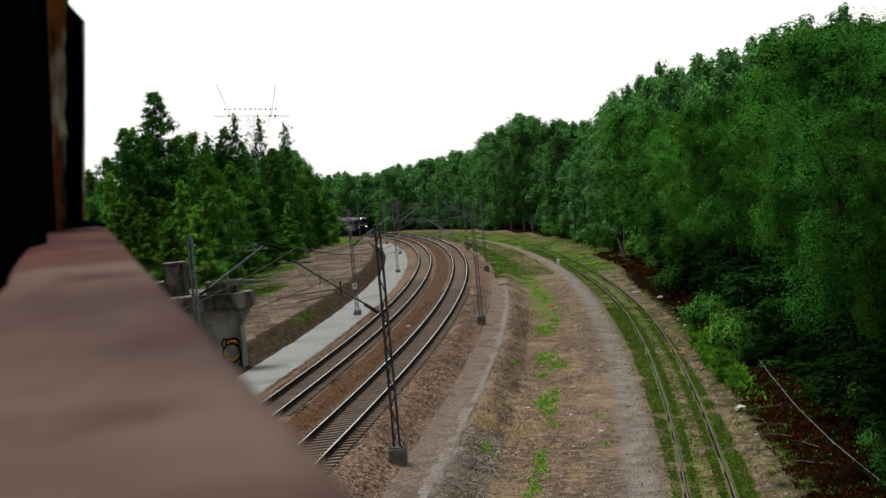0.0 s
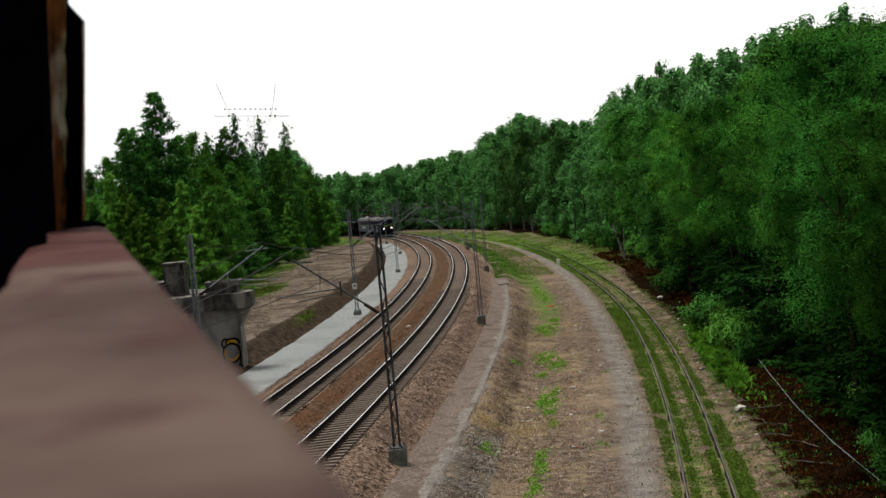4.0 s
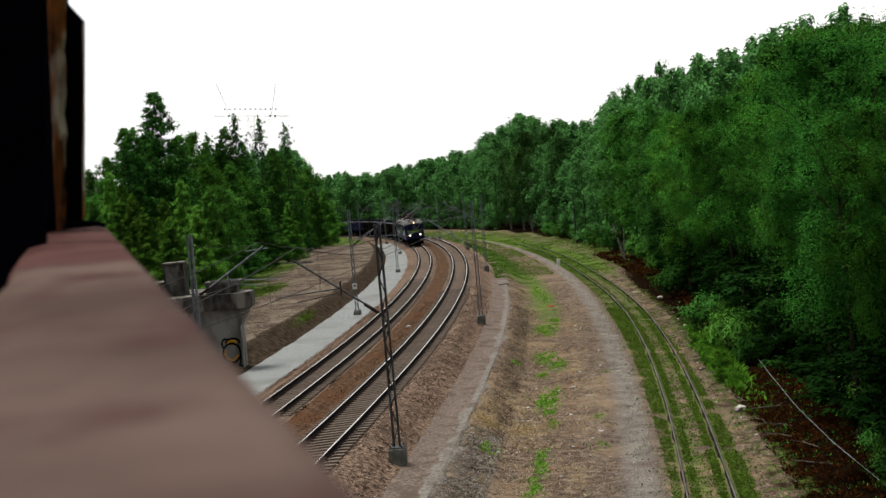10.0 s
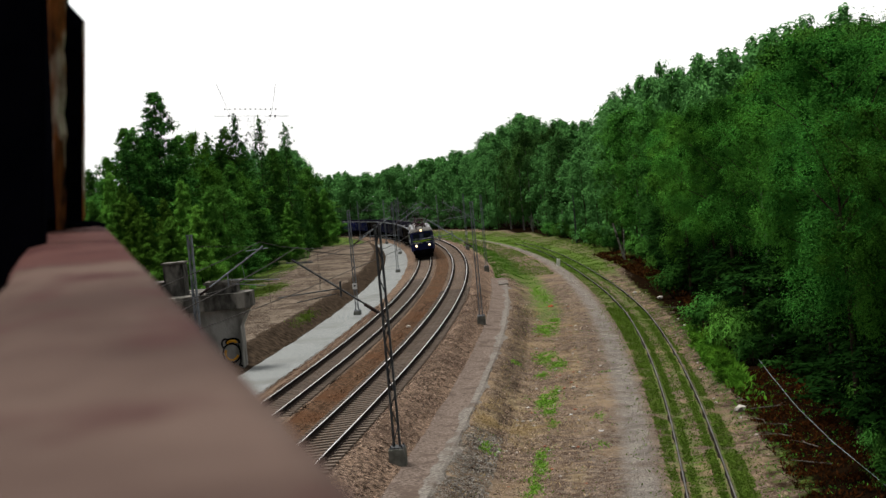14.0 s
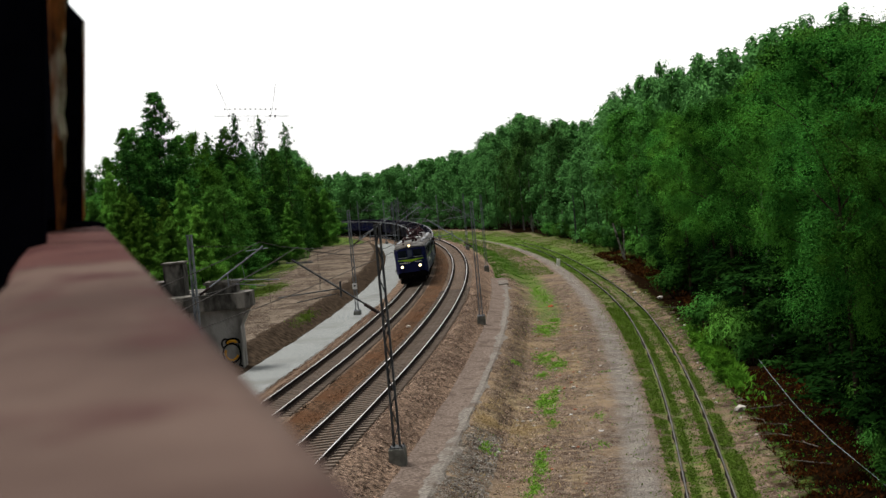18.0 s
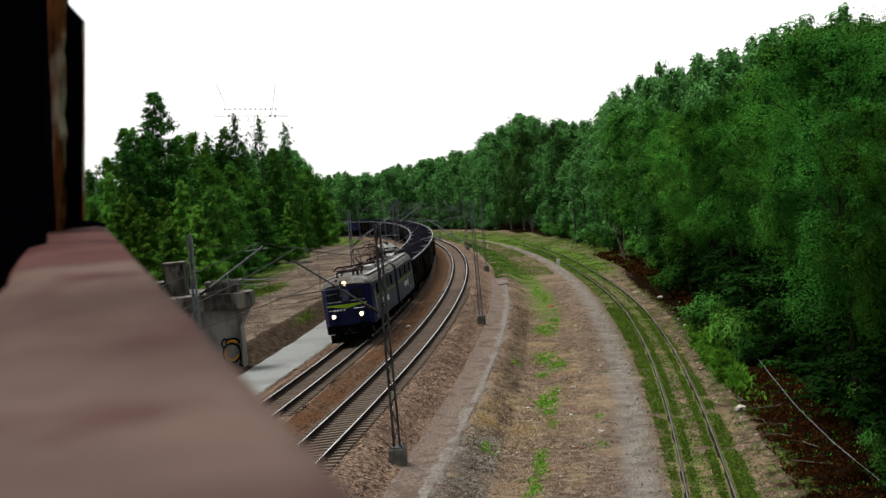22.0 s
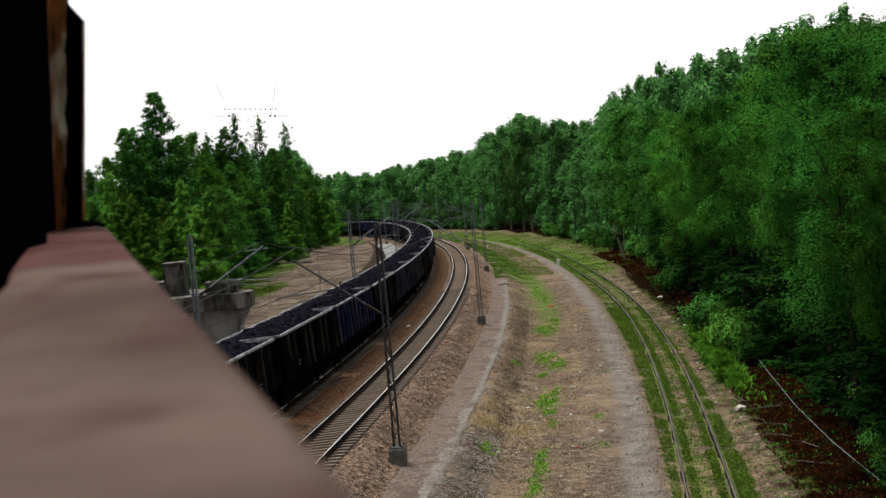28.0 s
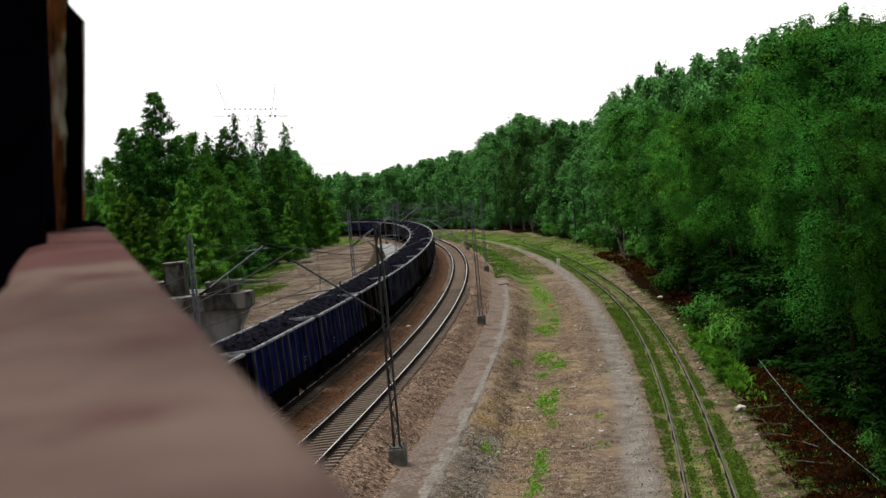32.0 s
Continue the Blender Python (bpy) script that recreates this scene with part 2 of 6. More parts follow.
# ---- mesh helpers ----
class Shape:
    """Collects boxes, bars and free faces into one mesh."""
    def __init__(self):
        self.v, self.f, self.m = [], [], []
    def add(self, verts, faces, m=0):
        k = len(self.v)
        self.v += [tuple(p) for p in verts]
        self.f += [tuple(i + k for i in q) for q in faces]
        self.m += [m] * len(faces)
        return self
    def box(self, c, size, m=0, turn=None, bevel=0.0):
        bm = bmesh.new()
        bmesh.ops.create_cube(bm, size=1.0, matrix=Matrix.Diagonal((*size, 1)))
        if bevel:
            bmesh.ops.bevel(bm, geom=bm.edges[:], offset=bevel, segments=2, affect="EDGES")
        t = Matrix.Translation(c) @ (turn if turn else Matrix())
        bm.verts.index_update()
        self.add([t @ p.co for p in bm.verts], [[p.index for p in q.verts] for q in bm.faces], m)
        bm.free()
        return self
    def bar(self, a, b, r, n=6, m=0, r2=None):
        a, b = Vector(a), Vector(b)
        q = (b - a).to_track_quat("Z", "Y")
        r2 = r if r2 is None else r2
        ring = [(math.cos(2 * math.pi * i / n), math.sin(2 * math.pi * i / n)) for i in range(n)]
        v = [a + q @ Vector((x * r, y * r, 0)) for x, y in ring] + [b + q @ Vector((x * r2, y * r2, 0)) for x, y in ring]
        f = [(i, (i + 1) % n, n + (i + 1) % n, n + i) for i in range(n)] + [tuple(range(n - 1, -1, -1)), tuple(range(n, 2 * n))]
        return self.add(v, f, m)
    def path(self, pts, r, n=6, m=0):
        for a, b in zip(pts[:-1], pts[1:]):
            self.bar(a, b, r, n, m)
        return self
    def sweep(self, profile, stations, m=0, caps=True):
        """profile: closed (y, z) loop; stations: functions of it or matrices."""
        n = len(profile)
        v = []
        for t in stations:
            v += [t @ Vector((0, y, z)) for y, z in profile]
        f = [(k * n + i, k * n + (i + 1) % n, (k + 1) * n + (i + 1) % n, (k + 1) * n + i) for k in range(len(stations) - 1) for i in range(n)]
        if caps:
            f += [tuple(range(n - 1, -1, -1)), tuple(range((len(stations) - 1) * n, len(stations) * n))]
        return self.add(v, f, m)
    def mesh(self, name, mats):
        me = bpy.data.meshes.new(name)
        me.from_pydata(self.v, [], self.f)
        for k in (mats if isinstance(mats, (list, tuple)) else [mats]):
            me.materials.append(k)
        if isinstance(mats, (list, tuple)):
            me.polygons.foreach_set("material_index", self.m)
        me.update()
        return me

def part(name, shape, material, parent, label="", m=None):
    ob = new(name, shape if isinstance(shape, bpy.types.Mesh) else shape.mesh(name, material))
    ob.parent = parent
    if m is not None:
        ob.matrix_basis = m
    if label:
        ob["label"] = label
    return ob

def thing(name, label, category, group="", kind="", m=None):
    ob = new(name)
    if m is not None:
        ob.matrix_basis = m
    return tagged(ob, label, category, group, kind)

# ---- the line of the railway: length s along it, offset o to its outer side ----
GRID = np.linspace(-140, 1000, 4561)
BEND = np.interp(GRID, [0, 50, 100, 150, 200, 250, 300, 350, 420, 480], [0.000497, 0.001028, 0.000816, 0.001019, 0.001025, 0.002254, 0.003804, 0.00535, 0.004, 0.0])
BEND = np.convolve(np.pad(BEND, 60, "edge"), np.ones(121) / 121, "valid")
HEAD = np.cumsum(BEND) * 0.25
HEAD += -0.11344 - np.interp(0, GRID, HEAD)
LX, LY = np.cumsum(-np.sin(HEAD)) * 0.25, np.cumsum(np.cos(HEAD)) * 0.25
LX += -10.251 - np.interp(0, GRID, LX)
LY += 43.845 - np.interp(0, GRID, LY)
CANT, RIGHT, RIGHT_Z = 0.05365, 4.153, 0.076

def heading(s):
    return float(np.interp(s, GRID, HEAD))

def place(s, o, z=0.0):
    a = heading(s)
    return Vector((float(np.interp(s, GRID, LX)) + math.cos(a) * o, float(np.interp(s, GRID, LY)) + math.sin(a) * o, z))

def stand(s, o, z=0.0, turn=0.0):
    """A pose at the line: local y runs along it, x to its outer side."""
    return Matrix.Translation(place(s, o, z)) @ Matrix.Rotation(heading(s) + turn, 4, "Z")

def canted(s, o, z, base=0.0):
    """A place beside the left (base 0) or right track's axis, in its canted plane."""
    c = math.cos(CANT), math.sin(CANT)
    return place(s, (RIGHT if base else 0) + o * c[0] - z * c[1], (RIGHT_Z if base else 0) + o * c[1] + z * c[0])
# ---- ground: one sheet that follows the cutting and runs on to the horizon ----
PROFILE_O = [-900, -150, -60, -30, -20, -12, -8, -6.7, -5.35, -2.2, 6.2, 7.2, 8.85, 9.3, 10.4, 11.2, 13, 14.6, 16.2, 17, 19.5, 21, 26, 40, 150, 900]
PROFILE_Z = [-2, 0.6, 0.6, 0.6, 0.45, 0.4, 0.4, 0.35, -0.56, -0.62, -0.75, -1.0, -1.0, -1.15, -1.75, -1.9, -1.85, -1.85, -1.92, -2.06, -2.05, -1.9, -1.6, -1.4, -1.4, -3]

def bump_noise(x, y, k):
    return noise.noise(Vector((x * k, y * k, 3.1)))

def level(s, o):
    z = float(np.interp(o, PROFILE_O, PROFILE_Z))
    if s > 108 and 6.8 < o < 12:                       # past the slab the verge lies higher
        z += min(1, (s - 108) / 12) * float(np.interp(o, [6.8, 8, 10, 12], [0, 0.2, 0.45, 0]))
    return z

def rough_level(s, o):
    p = place(s, o)
    k = 0.0 if -5.3 < o < 8.9 else 0.4 if 13.8 < o < 16.6 else 1.0
    return level(s, o) + k * (0.10 * bump_noise(p.x, p.y, 0.45) + 0.05 * bump_noise(p.x, p.y, 1.7) + (0.5 * bump_noise(p.x, p.y, 0.08) if abs(o) > 24 else 0))

def ground_mat():
    m = bpy.data.materials.new("trodden_earth")
    m.use_nodes = True
    n, l = m.node_tree.nodes, m.node_tree.links
    out = n["Principled BSDF"]
    src = n.new("ShaderNodeTexCoord").outputs["Object"]
    def tex(s, d=5.0):
        t = n.new("ShaderNodeTexNoise")
        t.inputs["Scale"].default_value, t.inputs["Detail"].default_value = s, d
        l.new(src, t.inputs["Vector"])
        return t.outputs["Fac"]
    def rng(f, a, b):
        r = n.new("ShaderNodeMapRange")
        r.inputs["From Min"].default_value, r.inputs["From Max"].default_value = a, b
        l.new(f, r.inputs["Value"])
        return r.outputs[0]
    def mix(f, c, d):
        x = n.new("ShaderNodeMix")
        x.data_type = "RGBA"
        l.new(f, x.inputs[0])
        for v, k in ((c, 6), (d, 7)):
            if isinstance(v, tuple):
                x.inputs[k].default_value = (*v, 1)
            else:
                l.new(v, x.inputs[k])
        return x.outputs[2]
    def zone(name, blur, scale):
        a = n.new("ShaderNodeAttribute")
        a.attribute_name = name
        s = n.new("ShaderNodeMath")
        s.operation = "ADD"
        l.new(a.outputs["Fac"], s.inputs[0])
        l.new(tex(scale, 6.0), s.inputs[1])
        return rng(s.outputs[0], 1.0 - blur, 1.0 + blur)
    dirt = mix(rng(tex(0.8), 0.38, 0.62), (0.046, 0.031, 0.021), (0.158, 0.116, 0.083))
    dirt = mix(rng(tex(0.22, 5.0), 0.45, 0.6), dirt, (0.072, 0.05, 0.036))
    dirt = mix(rng(tex(3.2, 6.0), 0.52, 0.62), dirt, (0.12, 0.095, 0.076))
    dirt = mix(rng(tex(1.5, 6.0), 0.51, 0.6), dirt, (0.045, 0.028, 0.019))
    dirt = mix(rng(tex(2.3, 6.0), 0.53, 0.62), dirt, (0.2, 0.15, 0.105))
    dirt = mix(rng(tex(16.0, 3.0), 0.48, 0.6), dirt, (0.036, 0.022, 0.014))
    dirt = mix(rng(tex(24.0, 3.0), 0.57, 0.66), dirt, (0.3, 0.245, 0.195))
    dirt = mix(rng(tex(0.3, 6.0), 0.52, 0.74), dirt, (0.2, 0.145, 0.09))
    pale = mix(rng(tex(0.9, 6.0), 0.4, 0.6), (0.112, 0.1, 0.09), (0.225, 0.202, 0.175))
    pale = mix(rng(tex(0.5, 6.0), 0.5, 0.68), pale, (0.105, 0.082, 0.066))
    pale = mix(rng(tex(22.0, 3.0), 0.42, 0.6), pale, (0.062, 0.054, 0.048))
    pale = mix(rng(tex(31.0, 2.0), 0.58, 0.66), pale, (0.34, 0.31, 0.27))
    sand = mix(rng(tex(0.22, 6.0), 0.42, 0.58), (0.055, 0.042, 0.033), (0.142, 0.115, 0.089))
    sand = mix(rng(tex(1.3, 6.0), 0.5, 0.62), sand, (0.046, 0.032, 0.023))
    sand = mix(rng(tex(4.5, 5.0), 0.53, 0.66), sand, (0.175, 0.146, 0.115))
    sand = mix(rng(tex(13.0, 3.0), 0.55, 0.66), sand, (0.04, 0.029, 0.022))
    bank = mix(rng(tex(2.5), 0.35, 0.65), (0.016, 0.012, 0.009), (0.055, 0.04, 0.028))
    # canopy shade on the wood's floor is put into this near-black soil
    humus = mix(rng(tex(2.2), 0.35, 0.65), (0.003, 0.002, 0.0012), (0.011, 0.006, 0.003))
    green = mix(rng(tex(3.0), 0.35, 0.65), (0.045, 0.085, 0.016), (0.1, 0.15, 0.032))
    green = mix(rng(tex(6.0, 5.0), 0.55, 0.68), green, (0.09, 0.08, 0.04))
    straw = mix(rng(tex(1.6, 6.0), 0.4, 0.62), (0.1, 0.066, 0.034), (0.29, 0.23, 0.135))
    col = mix(zone("straw", 0.3, 1.3), dirt, straw)
    col = mix(zone("sand", 0.18, 0.6), col, sand)
    col = mix(zone("pale", 0.3, 2.6), col, pale)
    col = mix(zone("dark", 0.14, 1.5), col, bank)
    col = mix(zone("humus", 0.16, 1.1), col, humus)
    col = mix(zone("green", 0.2, 1.8), col, green)
    l.new(col, out.inputs["Base Color"])
    out.inputs["Roughness"].default_value, out.inputs["Specular IOR Level"].default_value = 0.95, 0.0
    bm = n.new("ShaderNodeBump")
    bm.inputs["Strength"].default_value, bm.inputs["Distance"].default_value = 0.9, 0.06
    l.new(tex(9.0, 6.0), bm.inputs["Height"])
    l.new(bm.outputs[0], out.inputs["Normal"])
    return m

def hump(o, a, b, soft):
    return max(0.0, min(1.0, (o - a) / soft + 0.5, (b - o) / soft + 0.5))

def zones(s, o):
    """How far the ground at (s, o) is sandy, pale gravel, dark soil, shade-dark under trees, or green."""
    sand = hump(o, -24, -6.4, 1.5)
    wide = 0.004 * max(0.0, s - 90)
    pale = 0.9 * hump(o, 15.0 + wide, 16.25 + 2 * wide, 0.8) + 0.24 * hump(o, 12.8, 15.0, 1.5)
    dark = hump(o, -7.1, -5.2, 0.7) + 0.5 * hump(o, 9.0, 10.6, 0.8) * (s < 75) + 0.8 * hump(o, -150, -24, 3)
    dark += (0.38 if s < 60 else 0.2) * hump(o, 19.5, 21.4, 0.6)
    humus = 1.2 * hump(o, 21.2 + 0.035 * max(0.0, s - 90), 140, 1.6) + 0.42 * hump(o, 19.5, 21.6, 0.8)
    green = 0.56 * hump(o, 16.5, 19.6, 1.6) + 0.42 * hump(o, 19.6, 21.2, 1.0) - 0.3 * hump(o, 17.75, 18.35, 0.4) - 0.25 * hump(o, 19.2, 20.4, 0.8) + 0.24 * hump(o, 11.0, 12.4, 0.9)
    green += 0.66 * hump(o, 8.2, 10.8, 1.8) * hump(s, 112, 420, 16) + 0.38 * hump(o, 9.6, 13.5, 1.5) * hump(s, 66, 125, 14)
    green += 0.7 * hump(o, -24.5, -17, 3) * hump(s, 85, 150, 20) + 0.75 * hump(o, -15, -7.5, 2.5) * hump(s, 215, 330, 15) + 0.5 * hump(o, -26, -16, 4) * hump(s, 140, 330, 15)
    green += 0.5 * hump(o, -6.7, -6.0, 0.4) * hump(s, 60, 70, 6) + 0.6 * hump(o, -16.5, -13, 1.5) * hump(s, 88, 110, 8) + 0.46 * hump(o, 16.8, 27, 2) * hump(s, 120, 420, 30)
    straw = sum(k * math.exp(-((s - a) / c) ** 2 - ((o - b) / d) ** 2) for a, b, c, d, k in ((20, 9.4, 3.0, 0.45, 0.8), (19.5, 11.1, 2.6, 0.9, 0.75), (27, 10.2, 4.0, 0.8, 0.62), (9, 13.4, 2.0, 0.5, 0.5), (45, 10.0, 6.0, 0.5, 0.4), (40, 13.2, 9.0, 0.5, 0.5), (63, 13.4, 9.0, 0.5, 0.5)))
    return sand, pale, min(dark, 1.3), min(humus, 1.3), max(0.0, min(green, 0.95)), min(1.0, straw)

def build_ground():
    so_s = list(np.arange(-100, 0, 5)) + list(np.arange(0, 130, 0.7)) + list(np.arange(130, 300, 2.0)) + list(np.arange(300, 430, 5))
    so_o = [-150, -100, -70, -50, -40, -33, -28, -25] + list(np.arange(-23, -8.5, 0.9)) + list(np.arange(-8.4, -4.6, 0.35)) + [-4, -2.2, 2, 6.2, 6.7, 7.2, 8.0] + list(np.arange(8.85, 26, 0.33)) + [26.5, 27.5, 30, 35, 42, 55, 75, 100, 150]
    v, z4, f = [], [], []
    w = len(so_o)
    for s in so_s:
        for o in so_o:
            p = place(s, o)
            v.append((p.x, p.y, rough_level(s, o)))
            z4.append(zones(s, o))
    f = [(i * w + j, i * w + j + 1, (i + 1) * w + j + 1, (i + 1) * w + j) for i in range(len(so_s) - 1) for j in range(w - 1)]
    # the rest of the land, as far as the horizon, a little lower
    k = len(v)
    for j in range(13):
        for i in range(13):
            v.append(((i - 6) * 600.0, (j - 5) * 600.0, -2.4))
            z4.append((0, 0, 0, 0.9, 0.3, 0))
    f += [(k + j * 13 + i, k + j * 13 + i + 1, k + (j + 1) * 13 + i + 1, k + (j + 1) * 13 + i) for j in range(12) for i in range(12)]
    me = bpy.data.meshes.new("ground")
    me.from_pydata(v, [], f)
    z4 = np.array(z4, dtype=np.float32)
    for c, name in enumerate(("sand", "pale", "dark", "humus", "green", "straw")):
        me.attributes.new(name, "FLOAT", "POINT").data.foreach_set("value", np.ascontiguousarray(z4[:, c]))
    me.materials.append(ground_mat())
    me.polygons.foreach_set("use_smooth", [True] * len(f))
    me.update()
    tagged(new("ground", me), "bare trodden earth with sandy, grassy and gravelly stretches", "ground", kind="structure")

def strip(name, edges, s0, s1, step, material, label, category, wobble=0.0, roughness=0.0, kind="structure"):
    """A long strip along the line; edges: (o, z) across it."""
    sh = Shape()
    ss = np.arange(s0, s1 + 0.01, step)
    n = len(edges)
    for s in ss:
        for i, (o, z) in enumerate(edges):
            e = wobble * (bump_noise(s * 0.23, i * 7.0, 1.0) + 0.35 * bump_noise(s * 0.8, i * 5.0 + 3, 1.0)) if i in (0, n - 1) else 0
            p = place(s, o + e)
            sh.v.append((p.x, p.y, z + roughness * noise.noise(Vector((p.x * 3, p.y * 3, 0)))))
    sh.f = [(i * n + j, i * n + j + 1, (i + 1) * n + j + 1, (i + 1) * n + j) for i in range(len(ss) - 1) for j in range(n - 1)]
    sh.m = [0] * len(sh.f)
    return tagged(new(name, sh.mesh(name, material)), label, category, kind=kind)

def tilt(o, base):
    return (o - base) * math.sin(CANT) + (RIGHT_Z if base else 0)

def build_beds():
    t = -0.285
    left = [(-2.55, -0.60), (-1.75, t + tilt(-1.75, 0)), (-1.3, t + tilt(-1.3, 0) - 0.01), (0, t - 0.02), (1.2, t + tilt(1.2, 0) - 0.01), (1.45, t + tilt(1.45, 0))]
    mid = [(1.45, t + tilt(1.45, 0)), (1.9, t + 0.06), (2.4, t + 0.02), (2.9, t + tilt(2.9, RIGHT))]
    right = [(2.9, t + tilt(2.9, RIGHT)), (3.1, t + tilt(3.1, RIGHT) - 0.01), (RIGHT, t + RIGHT_Z - 0.02), (5.4, t + tilt(5.4, RIGHT) - 0.01), (5.75, t + tilt(5.75, RIGHT)), (6.3, -0.35), (6.9, -0.72), (7.5, -0.94)]
    strip("ballast_shoulder", left, -90, 420, 0.6, M_BALLAST, "brown stone ballast under the inner track", "ballast", 0.25, 0.05)
    strip("ballast_middle", mid, -90, 420, 0.6, M_BALLAST_RUST, "rust-brown ballast between the two tracks", "ballast", 0.0, 0.05)
    strip("ballast_bank", right, -90, 420, 0.6, M_BALLAST, "brown and grey stone ballast bank beside the outer track", "ballast", 0.2, 0.05)
    strip("gravel_apron", [(-5.45, -0.53), (-5.2, -0.5), (-3.6, -0.5), (-2.3, -0.52)], -60, 232, 0.8, M_GRAVEL, "pale grey fresh gravel strip below the bank", "gravel", 0.35, 0.03)
    strip("path", [(7.15, -0.86), (7.3, -0.83), (7.6, -0.9), (8.1, -0.945), (8.5, -0.94), (8.7, -0.95)], -60, 108, 0.5, M_PATH, "narrow pinkish grey gravel path", "path", 0.4, 0.015)
    strip("path_edge", [(8.4, -0.94), (8.48, -0.93), (8.72, -0.925), (8.9, -1.06)], -60, 100, 0.5, M_KERB, "pale crushed stone along the edge of the path", "path edge", 0.4, 0.02)

# ---- tracks ----
def rail_part(track, base, side, s0, s1, step, head, o_axis=None, z0=0.0):
    web, top = Shape(), Shape()
    ss = list(np.arange(s0, s1 + 0.01, step))
    prof = [(-0.08, -0.205), (0.08, -0.205), (0.08, -0.18), (0.03, -0.15), (0.03, -0.045), (0.036, -0.03), (0.036, -0.004), (-0.036, -0.004), (-0.036, -0.03), (-0.03, -0.045), (-0.03, -0.15), (-0.08, -0.18)]
    cap = [(-0.033, -0.003), (0.022, -0.003), (0.018, 0.002), (-0.029, 0.002)]
    def at(s, o, z):
        return canted(s, side * 0.7535 + o, z, base) if o_axis is None else place(s, o_axis(s) + side * 0.7535 + o, z0 + z)
    for sh, pr in ((web, prof), (top, cap)):
        n = len(pr)
        for s in ss:
            sh.v += [tuple(at(s, y, z)) for y, z in pr]
        sh.f = [(k * n + i, k * n + (i + 1) % n, (k + 1) * n + (i + 1) % n, (k + 1) * n + i) for k in range(len(ss) - 1) for i in range(n)]
        sh.f += [tuple(range(n - 1, -1, -1)), tuple(range((len(ss) - 1) * n, len(ss) * n))]
        sh.m = [0] * len(sh.f)
    r = part("rail", web, M_RAIL_SIDE, track)
    part("running_surface", top, head, r, "polished rail head")

def sleeper_shape(wide=2.6):
    sh = Shape()
    h = wide / 2
    prof = [(-h, -0.12), (h, -0.12), (h, 0.0), (0.95, 0.012), (0.5, -0.03), (-0.5, -0.03), (-0.95, 0.012), (-h, 0.0)]
    for a, b in ((-0.13, 0.13),):
        n = len(prof)
        v = [(x, a, z) for x, z in prof] + [(x * 1.0, b, z) for x, z in prof]
        sh.add(v, [tuple(range(n)), tuple(range(2 * n - 1, n - 1, -1))] + [(i, i + n, (i + 1) % n + n, (i + 1) % n) for i in range(n)])
    return sh

def siding_axis(s):
    return float(np.interp(s, [-60, 5, 24, 46, 69, 93, 112, 135, 152, 215], [17.4, 17.7, 18.0, 18.25, 18.48, 18.4, 18.25, 18.25, 18.4, 19.2]))

def build_tracks():
    mesh = sleeper_shape().mesh("sleeper", M_SLEEPER)
    for base, s_near, name in ((0, 18, "inner"), (1, -4, "outer")):
        track = thing("railway_track", "%s curve of polished steel rails on concrete sleepers" % name, "track", "main line tracks", "structure")
        for side in (-1, 1):
            rail_part(track, base, side, -90, 430, 1.5, M_RAIL_HEAD)
        rest = Shape()
        for k in range(int((430 + 90) / 0.6)):
            s = -90 + 0.6 * k
            p = canted(s, 0, -0.205, base)
            m = Matrix.Translation(p) @ Matrix.Rotation(heading(s), 4, "Z") @ Matrix.Rotation(-CANT, 4, "Y")
            if s_near <= s < s_near + 90:
                part("sleeper", mesh, None, track, m=m)
            else:
                rest.add([m @ Vector(q) for q in ((-1.3, -0.13, 0), (1.3, -0.13, 0), (1.3, 0.13, 0), (-1.3, 0.13, 0))], [(0, 1, 2, 3)])
        tagged(part("far_sleepers", rest, M_SLEEPER, track), kind="stuff")
        # near-black plates, laid to double as the band of shade beside rails
        clips = Shape()
        for k in range(480):
            s = s_near + 0.6 * k
            for side in (-0.7535, 0.7535):
                p = canted(s, side, -0.195, base)
                m = Matrix.Translation(p) @ Matrix.Rotation(heading(s), 4, "Z")
                clips.add([m @ Vector(q) for q in ((-0.2, -0.11, 0), (0.22, -0.11, 0), (0.22, 0.11, 0), (-0.2, 0.11, 0), (-0.1, -0.09, 0.035), (0.14, -0.09, 0.035), (0.14, 0.09, 0.035), (-0.1, 0.09, 0.035))], [(4, 5, 6, 7), (0, 1, 5, 4), (1, 2, 6, 5), (2, 3, 7, 6), (3, 0, 4, 7)])
        tagged(part("fastenings", clips, M_RAIL_SIDE, track, "near-black baseplates and clips, doubling as shade beside the rails"), kind="stuff")
    axis = siding_axis
    siding = thing("siding_track", "overgrown siding with dull rails and grass between them", "track", kind="structure")
    for side in (-1, 1):
        rail_part(siding, 0, side, -60, 215, 1.5, M_OLD_HEAD, axis, -1.9)
    old = Shape().box((0, 0, -0.08), (2.5, 0.24, 0.16), bevel=0.02).mesh("sleeper", M_OLD_SLEEPER)
    for k in range(120):
        s = 0.66 * k
        part("sleeper", old, None, siding, m=Matrix.Translation(place(s, axis(s), -2.14)) @ Matrix.Rotation(heading(s), 4, "Z"))
    # a grey slab over the drain at the end of the path
    tagged(new("drain_slab", Shape().box((0, 0, 0), (0.95, 5.5, 0.3), bevel=0.03).mesh("drain_slab", M_KERB)), "pale concrete slab over a drain at the path's end", "slab").matrix_basis = stand(100, 8.45, -0.98)

